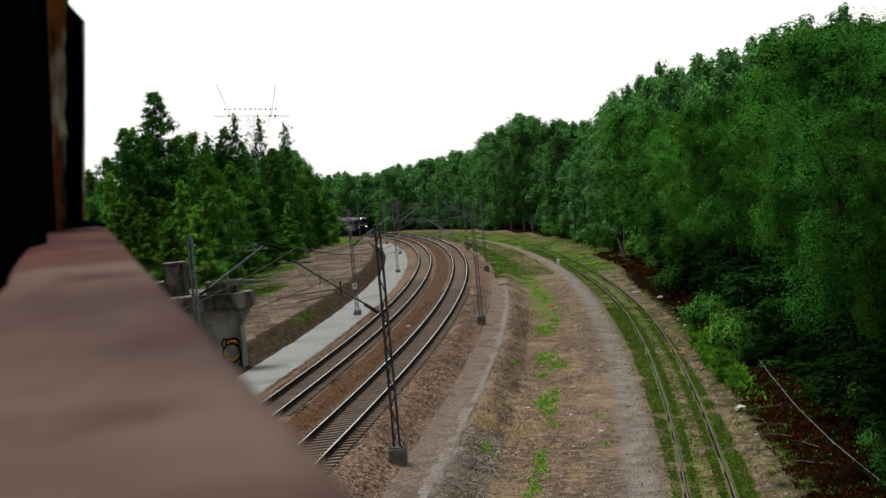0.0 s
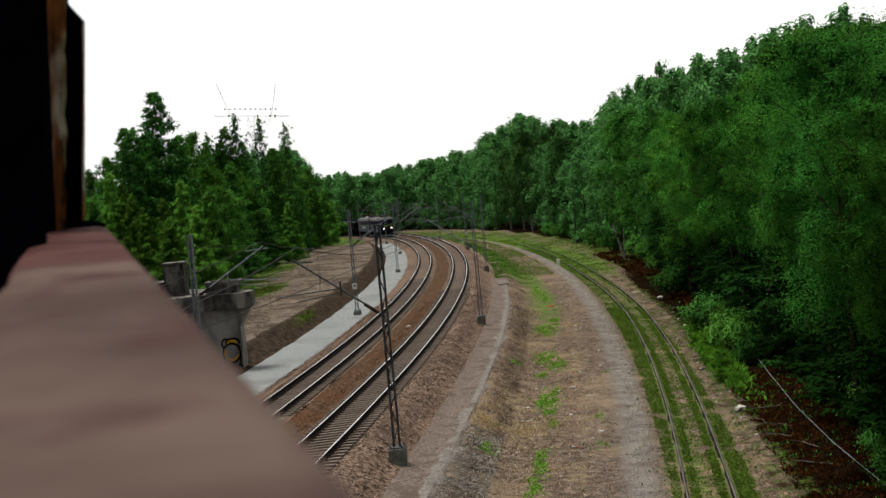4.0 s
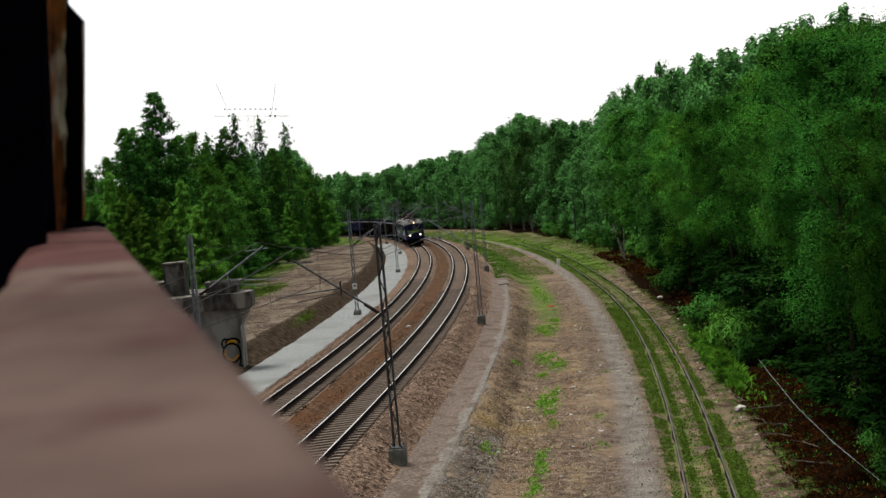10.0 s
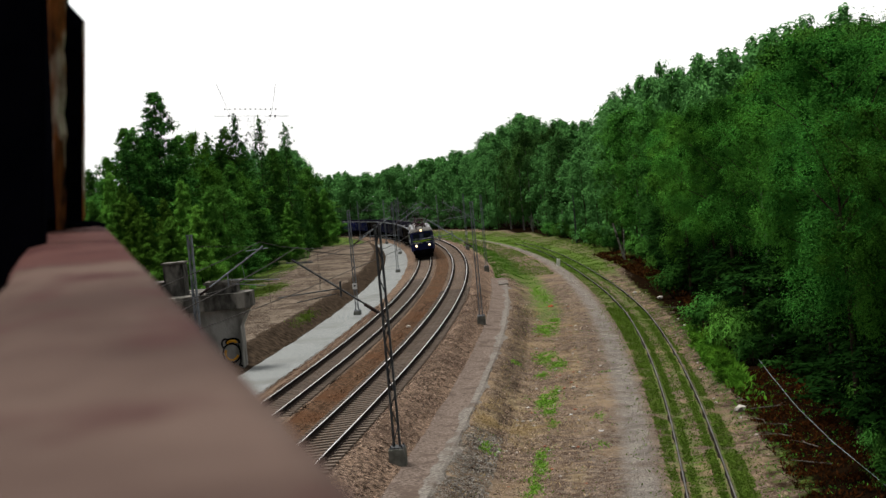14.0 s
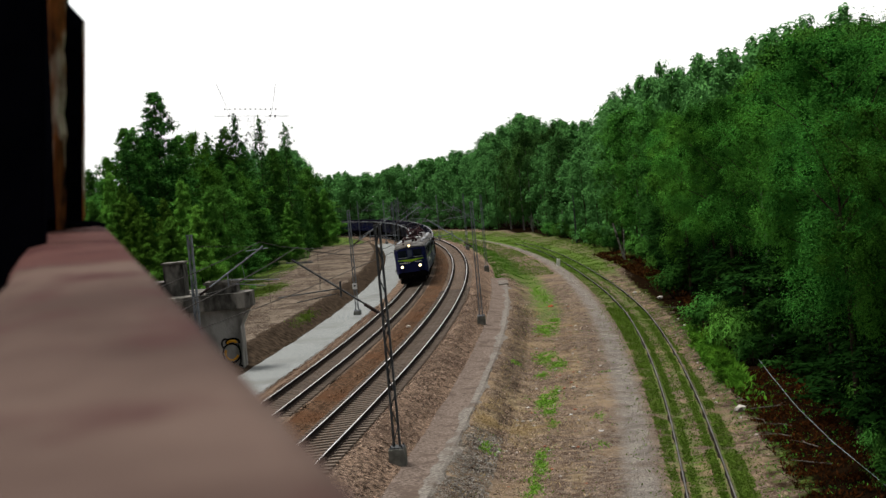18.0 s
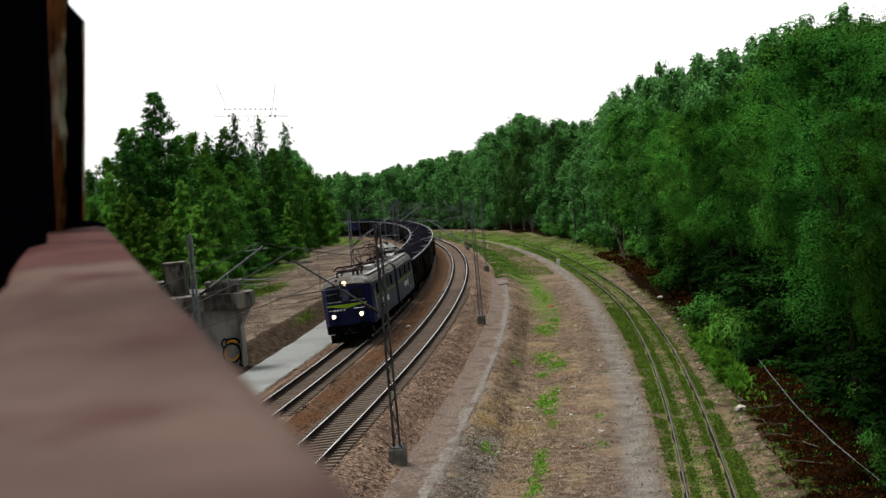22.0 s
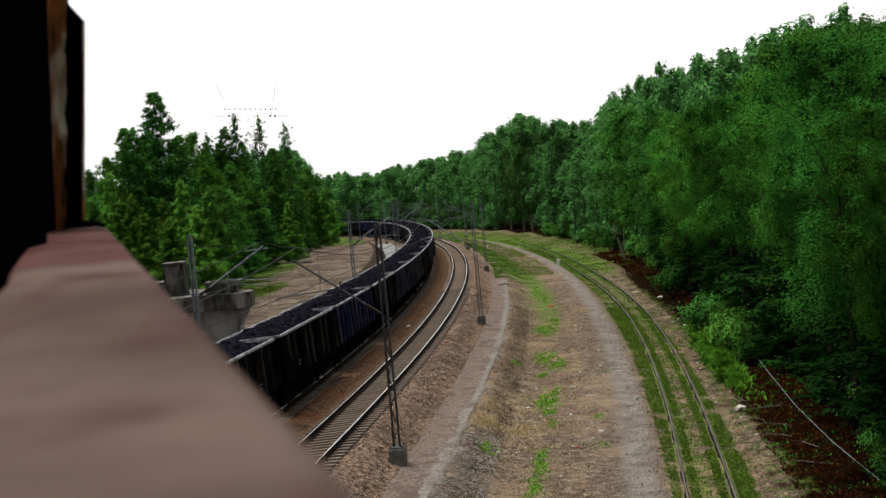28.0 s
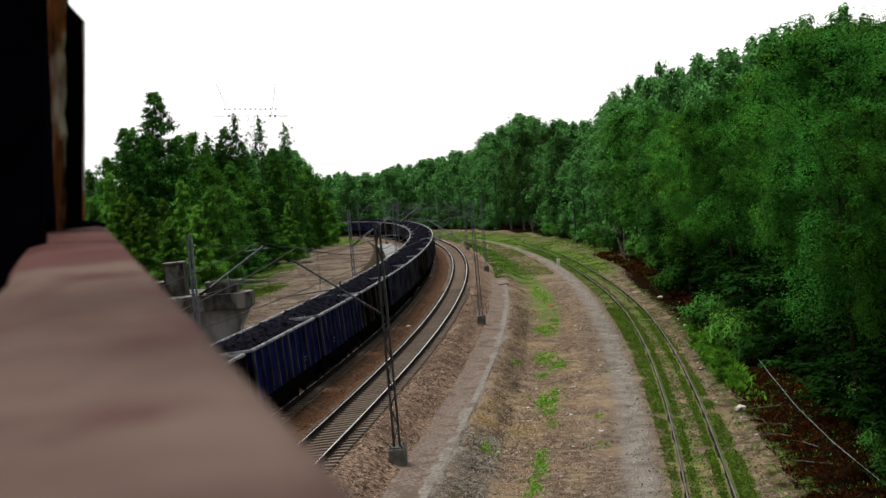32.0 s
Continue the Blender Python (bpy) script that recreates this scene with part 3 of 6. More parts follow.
# ---- masts of the overhead line ----
def mast_parts(root, dark, reach, height=8.1, arm=True):
    """Two channel legs that close up towards the top, laced; local x runs away from the track."""
    steel = M_MAST_DARK if dark else M_MAST
    part("foundation", Shape().box((0, 0, -0.25), (0.55, 0.75, 0.9), bevel=0.02), M_FOUNDATION, root, "square concrete footing")
    part("base_plate", Shape().box((0, 0, 0.22), (0.5, 0.62, 0.06), bevel=0.01).box((0.2, 0.25, 0.28), (0.05, 0.05, 0.08)).box((-0.2, 0.25, 0.28), (0.05, 0.05, 0.08)).box((0.2, -0.25, 0.28), (0.05, 0.05, 0.08)).box((-0.2, -0.25, 0.28), (0.05, 0.05, 0.08)), steel, root)
    def half(z):
        return 0.105 - 0.025 * z / height
    for side in (-1, 1):
        leg = Shape()
        for k in range(8):
            z0, z1 = 0.25 + (height - 0.25) * k / 8, 0.25 + (height - 0.25) * (k + 1) / 8
            x0, x1 = side * half(z0), side * half(z1)
            for dy in (-0.06, 0.06):
                leg.add([(x0 - 0.032, dy - 0.02, z0), (x0 + 0.032, dy - 0.02, z0), (x0 + 0.032, dy + 0.02, z0), (x0 - 0.032, dy + 0.02, z0), (x1 - 0.032, dy - 0.02, z1), (x1 + 0.032, dy - 0.02, z1), (x1 + 0.032, dy + 0.02, z1), (x1 - 0.032, dy + 0.02, z1)], [(0, 1, 5, 4), (1, 2, 6, 5), (2, 3, 7, 6), (3, 0, 4, 7)])
            leg.add([(x0 + side * 0.034, -0.08, z0), (x0 + side * 0.034, 0.08, z0), (x1 + side * 0.034, 0.08, z1), (x1 + side * 0.034, -0.08, z1)], [(0, 1, 2, 3)])
        part("leg", leg, steel, root)
    lace = Shape()
    n = 13
    for k in range(n):
        z0, z1 = 0.4 + (height - 0.5) * k / n, 0.4 + (height - 0.5) * (k + 1) / n
        a, b = (half(z0), half(z1)) if k % 2 else (-half(z0), -half(z1))
        lace.bar((a, 0.05, z0), (-b, 0.05, z1), 0.014, 4).bar((a, -0.05, z0), (-b, -0.05, z1), 0.014, 4)
    part("lacing", lace, steel, root)
    part("cap", Shape().box((0, 0, height), (0.3, 0.22, 0.05), bevel=0.01), steel, root)
    if not arm:
        return
    low, top = (5.0, 7.15) if reach < 3.05 else (5.4, 7.35)
    part("cantilever", Shape().bar((-0.15, 0, low), (-reach - 0.15, 0, top), 0.036, 8), steel, root)
    part("bracket_tube", Shape().bar((-reach * 0.8, 0, top - 0.15), (-reach - 0.35, 0, top - 0.1), 0.025, 6), steel, root)
    part("register_tube", Shape().bar((-reach * 0.5, 0, 6.0), (-reach - 0.75, 0, 5.84), 0.025, 6), steel, root)
    part("steady_arm", Shape().bar((-reach * 0.55, 0, 5.82), (-reach - 0.1, 0, 5.62), 0.02, 6), steel, root)
    part("drop_bracket", Shape().bar((-reach * 0.5, 0, 6.25), (-reach * 0.5, 0, 5.7), 0.035, 6), steel, root)
    part("hanger", Shape().bar((-reach * 0.72, 0, 6.6), (-reach * 0.75, 0, 5.95), 0.010, 5), steel, root)
    a, b = Vector((-0.22, 0, low + 0.03)), Vector((-0.7, 0, low + 0.03 + 0.48 * (top - low) / (reach - 0.0)))
    q = (b - a).to_track_quat("Z", "Y")
    ins, n = Shape(), 10
    for k in range(13):
        r = 0.08 if k % 2 else 0.045
        ins.v += [tuple(a.lerp(b, k / 12) + q @ Vector((r * math.cos(6.2832 * i / n), r * math.sin(6.2832 * i / n), 0))) for i in range(n)]
    ins.f = [(k * n + i, k * n + (i + 1) % n, (k + 1) * n + (i + 1) % n, (k + 1) * n + i) for k in range(12) for i in range(n)]
    ins.m = [0] * len(ins.f)
    part("insulator", ins, M_INSULATOR, root, "ribbed brown insulator")
    part("stay", Shape().bar((-0.1, 0, height - 0.5), (-reach - 0.1, 0, top - 0.03), 0.01, 5), M_WIRE, root)

def build_masts():
    groups = "overhead line masts"
    done = {}
    rows = [(8.6, 1), (58, 1), (119, 1), (178, 1), (232, 1), (282, 1), (20.8, 0), (71.5, 0), (128, 0), (179, 0), (230, 0), (276, 0)]
    for s, outer in rows:
        key = (outer, s < 10)
        o, turn = (7.1, 0.0) if outer else (-3.1, math.pi)
        m = stand(s, o, -0.42 if outer else -0.4, turn)
        if key not in done:
            root = thing("catenary_mast", "dark laced steel mast with a bracket arm over the outer track" if key[1] else "grey laced steel mast with a bracket arm over the track", "mast", groups)
            mast_parts(root, key[1], 3.0 if outer else 3.1)
            root.matrix_basis = m
            done[key] = root
        else:
            copy_thing(done[key], m)
    # number plates on masts, as plain bars
    for s, o in ((71.5, -3.1), (178, 7.1)):
        sign = thing("mast_sign", "small white enamel plate on a mast", "sign", "mast plates", m=stand(s, o + (0.0), 1.75))
        part("plate", Shape().box((0, -0.2, 0), (0.36, 0.02, 0.46), bevel=0.005), M_SIGN, sign)
        part("figures", Shape().box((0, -0.213, 0.05), (0.16, 0.006, 0.12)), M_BLACK, sign, "dark unreadable figures")

def wire(name, pts, r, label, material=None):
    cu = bpy.data.curves.new(name, "CURVE")
    cu.dimensions, cu.bevel_depth, cu.bevel_resolution = "3D", r, 1
    sp = cu.splines.new("POLY")
    sp.points.add(len(pts) - 1)
    for q, p in zip(sp.points, pts):
        q.co = (*p, 1)
    cu.materials.append(material or M_WIRE)
    return tagged(new(name, cu), label, "wire", "overhead wires")

def build_wires():
    for base, masts in ((0, [-40, 20.8, 71.5, 128, 179, 230, 276, 330]), (RIGHT, [-45, 8.6, 58, 119, 178, 232, 282, 335])):
        contact, carrier, drops = [], [], Shape()
        for a, b in zip(masts[:-1], masts[1:]):
            for k in range(12):
                u = k / 12
                s = a + (b - a) * u
                contact.append(place(a, base, 5.58).lerp(place(b, base, 5.58), u))
                carrier.append(place(a, base, 7.15).lerp(place(b, base, 7.15), u) - Vector((0, 0, 4.8 * u * (1 - u))))
                if k % 2 and s < 240:
                    drops.bar(contact[-1], carrier[-1], 0.006, 4)
        wire("contact_wire", contact, 0.015, "dark contact wire over the track")
        line = wire("carrier_wire", carrier, 0.016, "dark sagging carrier wire over the track")
        tagged(part("droppers", drops, M_WIRE, line), kind="stuff")

# ---- train ----
def loco_meshes():
    """One section of the locomotive: x forward to its cab, y to its left, z up from the rails; each part once."""
    P = []
    def add(name, shape, material, label="", under=None):
        P.append((name, shape.mesh(name, material), label, under))
    XF, XB, W2 = 7.35, -7.2, 1.49
    # body walls with a raked front: the plan narrows towards the nose
    def outline(z):
        rake = max(0.0, z - 2.35) * 0.16
        return [(XB, -W2), (XF - 0.75, -W2), (XF - 0.2 - rake, -W2 + 0.28), (XF - rake, -W2 + 0.75), (XF - rake, W2 - 0.75), (XF - 0.2 - rake, W2 - 0.28), (XF - 0.75, W2), (XB, W2)]
    def shell(z0, z1, grow=0.0, x_min=None, x_max=None):
        sh = Shape()
        a, b = outline(z0), outline(z1)
        n = len(a)
        g = 1 + grow / 1.49
        v = [(x + (grow if x > 0 else 0), y * g, z0) for x, y in a] + [(x + (grow if x > 0 else 0), y * g, z1) for x, y in b]
        return sh.add(v, [(i, (i + 1) % n, (i + 1) % n + n, i + n) for i in range(n)] + [tuple(range(n - 1, -1, -1)), tuple(range(n, 2 * n))])
    def side_panel(z0, z1, xa, xb, d):
        sh = Shape()
        for sy in (-1, 1):
            sh.box(((xa + xb) / 2, sy * (W2 + d / 2), (z0 + z1) / 2), (xb - xa, d, z1 - z0))
        return sh
    add("body", shell(1.05, 3.45), M_NAVY)
    for sy in (-1, 1):
        y = sy * (W2 + 0.006)
        add("side_panel", Shape().box((-1.07, y, 1.74), (12.24, 0.012, 1.18), bevel=0.003), M_GREYPAINT, "grey lower side panel")
        add("upper_panel", Shape().box((-1.07, y, 2.92), (12.24, 0.012, 0.98), bevel=0.003), M_SLATE, "dark slate upper side panel")
        add("stripe", Shape().box((-0.45, sy * (W2 + 0.012), 2.375), (13.4, 0.022, 0.075)), M_LIME_DULL, "dull lime green stripe")
        for k, x in enumerate((3.6, 1.55, -0.35, -2.3, -4.4)):
            add("side_window", Shape().box((x, sy * (W2 + 0.02), 2.92), (1.05, 0.03, 0.62), bevel=0.01), M_GLASS if k % 2 else M_BLACK, "dark grille or window")
        add("cab_door", Shape().box((5.75, sy * (W2 + 0.012), 2.2), (0.7, 0.024, 2.1), bevel=0.01), M_NAVY)
        add("cab_window", Shape().box((6.45 - 0.25, sy * (W2 + 0.02), 2.95), (0.45, 0.03, 0.6), bevel=0.01), M_GLASS)
        add("hand_rail", Shape().bar((5.3, sy * 1.56, 1.2), (5.3, sy * 1.56, 2.9), 0.018), M_WHITE)
        # maker's mark and lettering as plain shapes
        mark = Shape().box((1.35, sy * (W2 + 0.016), 1.95), (0.16, 0.01, 0.5)).box((1.1, sy * (W2 + 0.016), 2.05), (0.34, 0.01, 0.18)).box((1.2, sy * (W2 + 0.016), 1.68), (0.16, 0.01, 0.2))
        for k in range(8):
            mark.box((0.55 - 0.36 * k, sy * (W2 + 0.016), 1.9 + (0.03 if k % 3 else 0)), (0.24, 0.01, 0.3 if k % 3 else 0.4))
        add("lettering", mark, M_WHITE, "white block mark")
        add("small_lettering", Shape().box((2.9, sy * (W2 + 0.016), 1.42), (0.7, 0.01, 0.1)), M_WHITE, "faint white bar")
    # roof: a low arch with rounded shoulders
    prof = [(-1.49, 3.43), (-1.47, 3.6), (-1.36, 3.76), (-1.1, 3.87), (-0.6, 3.94), (0, 3.96), (0.6, 3.94), (1.1, 3.87), (1.36, 3.76), (1.47, 3.6), (1.49, 3.43)]
    stations = [Matrix.Translation((XB, 0, 0)), Matrix.Translation((6.1, 0, 0))]
    roof = Shape().sweep(prof, stations)
    n = len(prof)
    v = [(6.1, y, z) for y, z in prof] + [(6.75, y * 0.93, 3.43 + (z - 3.43) * 0.86) for y, z in prof] + [(7.22 - abs(y) * 0.18, y * 0.82, 3.43 + (z - 3.43) * 0.35) for y, z in prof]
    roof.add(v, [(k * n + i, k * n + i + 1, (k + 1) * n + i + 1, (k + 1) * n + i) for k in range(2) for i in range(n - 1)] + [tuple(range(2 * n, 3 * n))])
    add("roof", roof, M_ROOF)
    add("roof_gutter", Shape().box((-0.5, 1.5, 3.46), (13.2, 0.05, 0.06)).box((-0.5, -1.5, 3.46), (13.2, 0.05, 0.06)), M_RIM)
    # front
    def front_x(z):
        return XF - max(0.0, z - 2.35) * 0.16
    tilt_m = Matrix.Rotation(-0.158, 4, "Y")
    for y, w in ((-0.72, 0.78), (0.72, 0.78)):
        turn = Matrix.Rotation(0.14 * (1 if y < 0 else -1) * -1, 4, "Z") @ tilt_m
        add("windscreen", Shape().box((front_x(2.95) - 0.03, y, 2.97), (0.05, w + 0.06, 0.66), turn=turn, bevel=0.02), M_GLASS, "dark windscreen")
        add("windscreen_frame", Shape().box((front_x(2.62) - 0.02, y, 2.6), (0.05, w + 0.1, 0.05), turn=turn), M_RIM)
    add("middle_panel", Shape().box((front_x(2.95) + 0.005, 0, 2.95), (0.03, 0.42, 0.72), turn=tilt_m, bevel=0.01), M_GREYPAINT, "grey panel between the windscreens")
    band = Shape()
    ys = [-1.22, -0.74, 0.0, 0.74, 1.22]
    dx = [-0.21, 0.012, 0.016, 0.012, -0.21]
    top = [2.42, 2.42, 2.42, 2.42, 2.42]
    bot = [2.33, 2.31, 2.17, 2.31, 2.33]
    v = [(XF + d, y, z) for y, d, z in zip(ys, dx, top)] + [(XF + d, y, z) for y, d, z in zip(ys, dx, bot)]
    v += [(x - 0.05, y, z) for x, y, z in v]
    band.add(v, [(i, i + 1, i + 6, i + 5) for i in range(4)] + [(i, i + 1, i + 11, i + 10) for i in range(4)] + [(i + 5, i + 6, i + 16, i + 15) for i in range(4)])
    add("front_band", band, M_LIME, "lime green band that dips in the middle")
    for y in (-0.84, 0.84):
        add("lamp_housing", Shape().bar((XF - 0.25, y, 1.75), (XF + 0.06, y, 1.75), 0.19, 14), M_GREYPAINT)
        add("headlamp", Shape().bar((XF + 0.05, y, 1.75), (XF + 0.085, y, 1.75), 0.115, 14), M_LAMP, "lit round headlamp")
        add("tail_lamp", Shape().bar((XF + 0.0, y, 1.42), (XF + 0.06, y, 1.42), 0.07, 10), M_INSULATOR)
        add("buffer", Shape().bar((XF - 0.1, y / 0.84 * 0.875, 1.06), (XF + 0.42, y / 0.84 * 0.875, 1.06), 0.09, 10).bar((XF + 0.42, y / 0.84 * 0.875, 1.06), (XF + 0.48, y / 0.84 * 0.875, 1.06), 0.23, 12), M_BLACK)
        add("wiper", Shape().bar((front_x(2.6) + 0.05, y, 2.6), (front_x(2.95) + 0.06, y * 0.75, 3.0), 0.012, 4), M_BLACK)
        add("front_rail", Shape().bar((XF + 0.05, y * 1.3, 2.12), (XF + 0.05, y * 0.5, 2.12), 0.015, 5), M_WHITE)
    add("top_lamp_housing", Shape().bar((6.6, 0, 3.72), (7.1, 0, 3.66), 0.21, 14), M_ROOF)
    add("top_headlamp", Shape().bar((7.09, 0, 3.66), (7.13, 0, 3.655), 0.13, 14), M_LAMP, "lit round headlamp over the cab")
    add("horn", Shape().bar((6.4, -0.5, 3.86), (6.85, -0.5, 3.84), 0.05, 8, r2=0.09), M_MAROON)
    add("number_bar", Shape().box((XF + 0.012, -0.55, 2.1), (0.02, 0.1, 0.1)).box((XF + 0.012, -0.35, 2.1), (0.02, 0.1, 0.1)).box((XF + 0.012, -0.15, 2.1), (0.02, 0.1, 0.1)).box((XF - 0.0, -0.75, 2.1), (0.04, 0.1, 0.1)), M_WHITE, "white number bars")
    add("buffer_beam", Shape().box((XF - 0.12, 0, 0.95), (0.3, 2.7, 0.5), bevel=0.03), M_BLACK)
    add("snow_plough", Shape().box((XF - 0.1, 0, 0.42), (0.12, 2.4, 0.5), turn=Matrix.Rotation(0.3, 4, "Y"), bevel=0.02), M_BLACK)
    add("coupling", Shape().bar((XF, 0, 1.0), (XF + 0.35, 0, 0.8), 0.05).bar((XF + 0.1, 0.2, 0.9), (XF + 0.3, 0.2, 0.45), 0.03).bar((XF + 0.1, -0.2, 0.9), (XF + 0.3, -0.2, 0.45), 0.03), M_BLACK)
    add("underframe", Shape().box((0, 0, 0.98), (14.3, 2.6, 0.2), bevel=0.02).box((0, 0, 0.62), (2.6, 2.3, 0.6), bevel=0.05), M_BLACK)
    # roof gear
    for y in (-0.55, 0.55):
        add("roof_box", Shape().box((-1.2, y, 4.07), (2.0, 0.55, 0.26), bevel=0.04), M_PALE, "pale box on the roof")
    add("roof_hatch", Shape().box((-4.6, 0, 4.0), (2.6, 1.5, 0.14), bevel=0.03), M_ROOF)
    add("roof_walk", Shape().box((-0.5, 1.12, 3.92), (12.0, 0.3, 0.04)).box((-0.5, -1.12, 3.92), (12.0, 0.3, 0.04)), M_RIM)
    add("busbar", Shape().path([(5.4, 0.15, 4.3), (2.0, 0.35, 4.35), (-2.0, 0.3, 4.38), (-6.6, 0.2, 4.32)], 0.025), M_MAROON)
    for x in (4.6, 2.6, 0.4, -2.6, -4.4, -6.2):
        add("roof_insulator", Shape().bar((x, 0.3, 3.95), (x, 0.3, 4.33), 0.07, 8), M_INSULATOR)
    def pantograph(cx, up):
        frame_ = Shape().box((cx, 0.62, 4.22), (2.0, 0.08, 0.08)).box((cx, -0.62, 4.22), (2.0, 0.08, 0.08)).box((cx - 0.95, 0, 4.22), (0.08, 1.3, 0.08)).box((cx + 0.95, 0, 4.22), (0.08, 1.3, 0.08))
        for a in (-0.95, 0.95):
            for b in (-0.62, 0.62):
                frame_.bar((cx + a, b, 3.85), (cx + a, b, 4.2), 0.06, 8)
        add("pantograph_base", frame_, M_MAROON, "maroon pantograph base")
        knee, head = (4.75, 5.24) if up else (4.36, 4.5)
        spread = 1.15 if up else 1.5
        for sx in (-1, 1):
            for y in (-0.55, 0.55):
                add("lower_arm", Shape().bar((cx + sx * 0.3, y * 0.7, 4.27), (cx + sx * spread, y, knee), 0.035, 6), M_MAROON)
                add("upper_arm", Shape().bar((cx + sx * spread, y, knee), (cx + sx * 0.1, y * 0.85, head), 0.025, 6), M_MAROON)
            add("knee_bar", Shape().bar((cx + sx * spread, -0.55, knee), (cx + sx * spread, 0.55, knee), 0.03, 6), M_MAROON)
            add("brace_bar", Shape().bar((cx + sx * spread, -0.55, knee), (cx + sx * 0.1, 0.47, head), 0.012, 4), M_MAROON)
        for x in (-0.18, 0.18):
            add("collector_bow", Shape().path([(cx + x, -0.95, head - 0.2), (cx + x, -0.7, head + 0.02), (cx + x, 0.7, head + 0.02), (cx + x, 0.95, head - 0.2)], 0.03, 6), M_BLACK)
    pantograph(4.2, False)
    pantograph(-4.6, True)
    for bx in (-3.9, 3.9):
        add("bogie", Shape().box((bx, 1.05, 0.62), (4.2, 0.16, 0.34), bevel=0.05).box((bx, -1.05, 0.62), (4.2, 0.16, 0.34), bevel=0.05).box((bx, 0, 0.7), (0.6, 2.0, 0.3), bevel=0.05), M_BLACK)
        for wx in (-1.52, 1.52):
            w = Shape()
            for y in (-0.75, 0.75):
                w.bar((bx + wx, y - 0.065, 0.62), (bx + wx, y + 0.065, 0.62), 0.62, 24)
            w.bar((bx + wx, -0.75, 0.62), (bx + wx, 0.75, 0.62), 0.09, 8)
            add("wheelset", w, M_RAIL_SIDE, "", "bogie")
            for y in (1.14, -1.14):
                add("axle_box", Shape().box((bx + wx, y, 0.62), (0.36, 0.12, 0.34), bevel=0.03), M_GREYPAINT if wx > 0 else M_BLACK, "", "bogie")
    return P

def wagon_meshes(dark):
    P = []
    def add(name, shape, material, label="", under=None):
        P.append((name, shape.mesh(name, material), label, under))
    paint = M_WAGON_DARK if dark else M_WAGON
    X, W2, Z0, Z1 = 6.42, 1.42, 1.2, 3.14
    for sy in (-1, 1):
        add("side_wall", Shape().box((0, sy * W2, (Z0 + Z1) / 2), (2 * X, 0.05, Z1 - Z0), bevel=0.008), paint)
        add("top_rim", Shape().box((0, sy * (W2 + 0.02), Z1 + 0.03), (2 * X + 0.1, 0.13, 0.12), bevel=0.03), M_RIM, "worn pale steel rim")
        add("sole_bar", Shape().box((0, sy * 1.3, 1.05), (2 * X, 0.1, 0.4), bevel=0.02), M_BLACK)
        for k in range(11):
            x = -X + 0.06 + k * (2 * X - 0.12) / 10
            add("rib", Shape().box((x, sy * (W2 + 0.07), (Z0 + Z1) / 2 + 0.02), (0.16 if k in (0, 5, 10) else 0.09, 0.1, Z1 - Z0 - 0.05), bevel=0.012), (M_RIB_TAN if k % 3 else paint) if dark else M_RIB)
        add("lettering", Shape().box((-3.2, sy * (W2 + 0.03), 1.75), (0.7, 0.012, 0.07)).box((-3.2, sy * (W2 + 0.03), 1.6), (0.5, 0.012, 0.06)), M_GREYPAINT, "small pale bars")
    for sx in (-1, 1):
        add("end_wall", Shape().box((sx * X, 0, (Z0 + Z1) / 2), (0.05, 2 * W2, Z1 - Z0)).box((sx * (X + 0.05), 0.5, 2.2), (0.1, 0.1, 1.8)).box((sx * (X + 0.05), -0.5, 2.2), (0.1, 0.1, 1.8)), paint)
        add("end_rim", Shape().box((sx * X, 0, Z1 + 0.03), (0.13, 2 * W2, 0.12), bevel=0.03), M_RIM)
        for sy in (-1, 1):
            add("buffer", Shape().bar((sx * 6.45, sy * 0.875, 1.05), (sx * 6.93, sy * 0.875, 1.05), 0.08, 8).bar((sx * 6.93, sy * 0.875, 1.05), (sx * 7.0, sy * 0.875, 1.05), 0.22, 12), M_BLACK)
        add("bogie", Shape().box((sx * 4.5, 1.04, 0.58), (2.6, 0.16, 0.46), bevel=0.06).box((sx * 4.5, -1.04, 0.58), (2.6, 0.16, 0.46), bevel=0.06).box((sx * 4.5, 0, 0.6), (0.5, 2.0, 0.3), bevel=0.04), M_BLACK)
        for wx in (-0.9, 0.9):
            w = Shape()
            for y in (-0.75, 0.75):
                w.bar((sx * 4.5 + wx, y - 0.06, 0.46), (sx * 4.5 + wx, y + 0.06, 0.46), 0.46, 20)
            add("wheelset", w.bar((sx * 4.5 + wx, -0.75, 0.46), (sx * 4.5 + wx, 0.75, 0.46), 0.08, 8), M_RAIL_SIDE, "", "bogie")
    # oversized black boxes added to stand in for shade beneath the wagon
    add("brake_gear", Shape().box((0, 0, 0.8), (6.2, 2.5, 0.5), bevel=0.05).box((-0.6, 0, 0.42), (3.6, 2.2, 0.36), bevel=0.05).bar((1.2, 1.1, 0.62), (2.8, 1.1, 0.62), 0.22, 10).bar((1.2, -1.1, 0.62), (2.8, -1.1, 0.62), 0.22, 10), M_BLACK)
    add("floor", Shape().box((0, 0, 1.2), (2 * X, 2 * W2, 0.1)).box((0, 0, 1.0), (2 * X - 0.4, 0.5, 0.3)), M_BLACK)
    coal = Shape()
    nx, ny = 60, 14
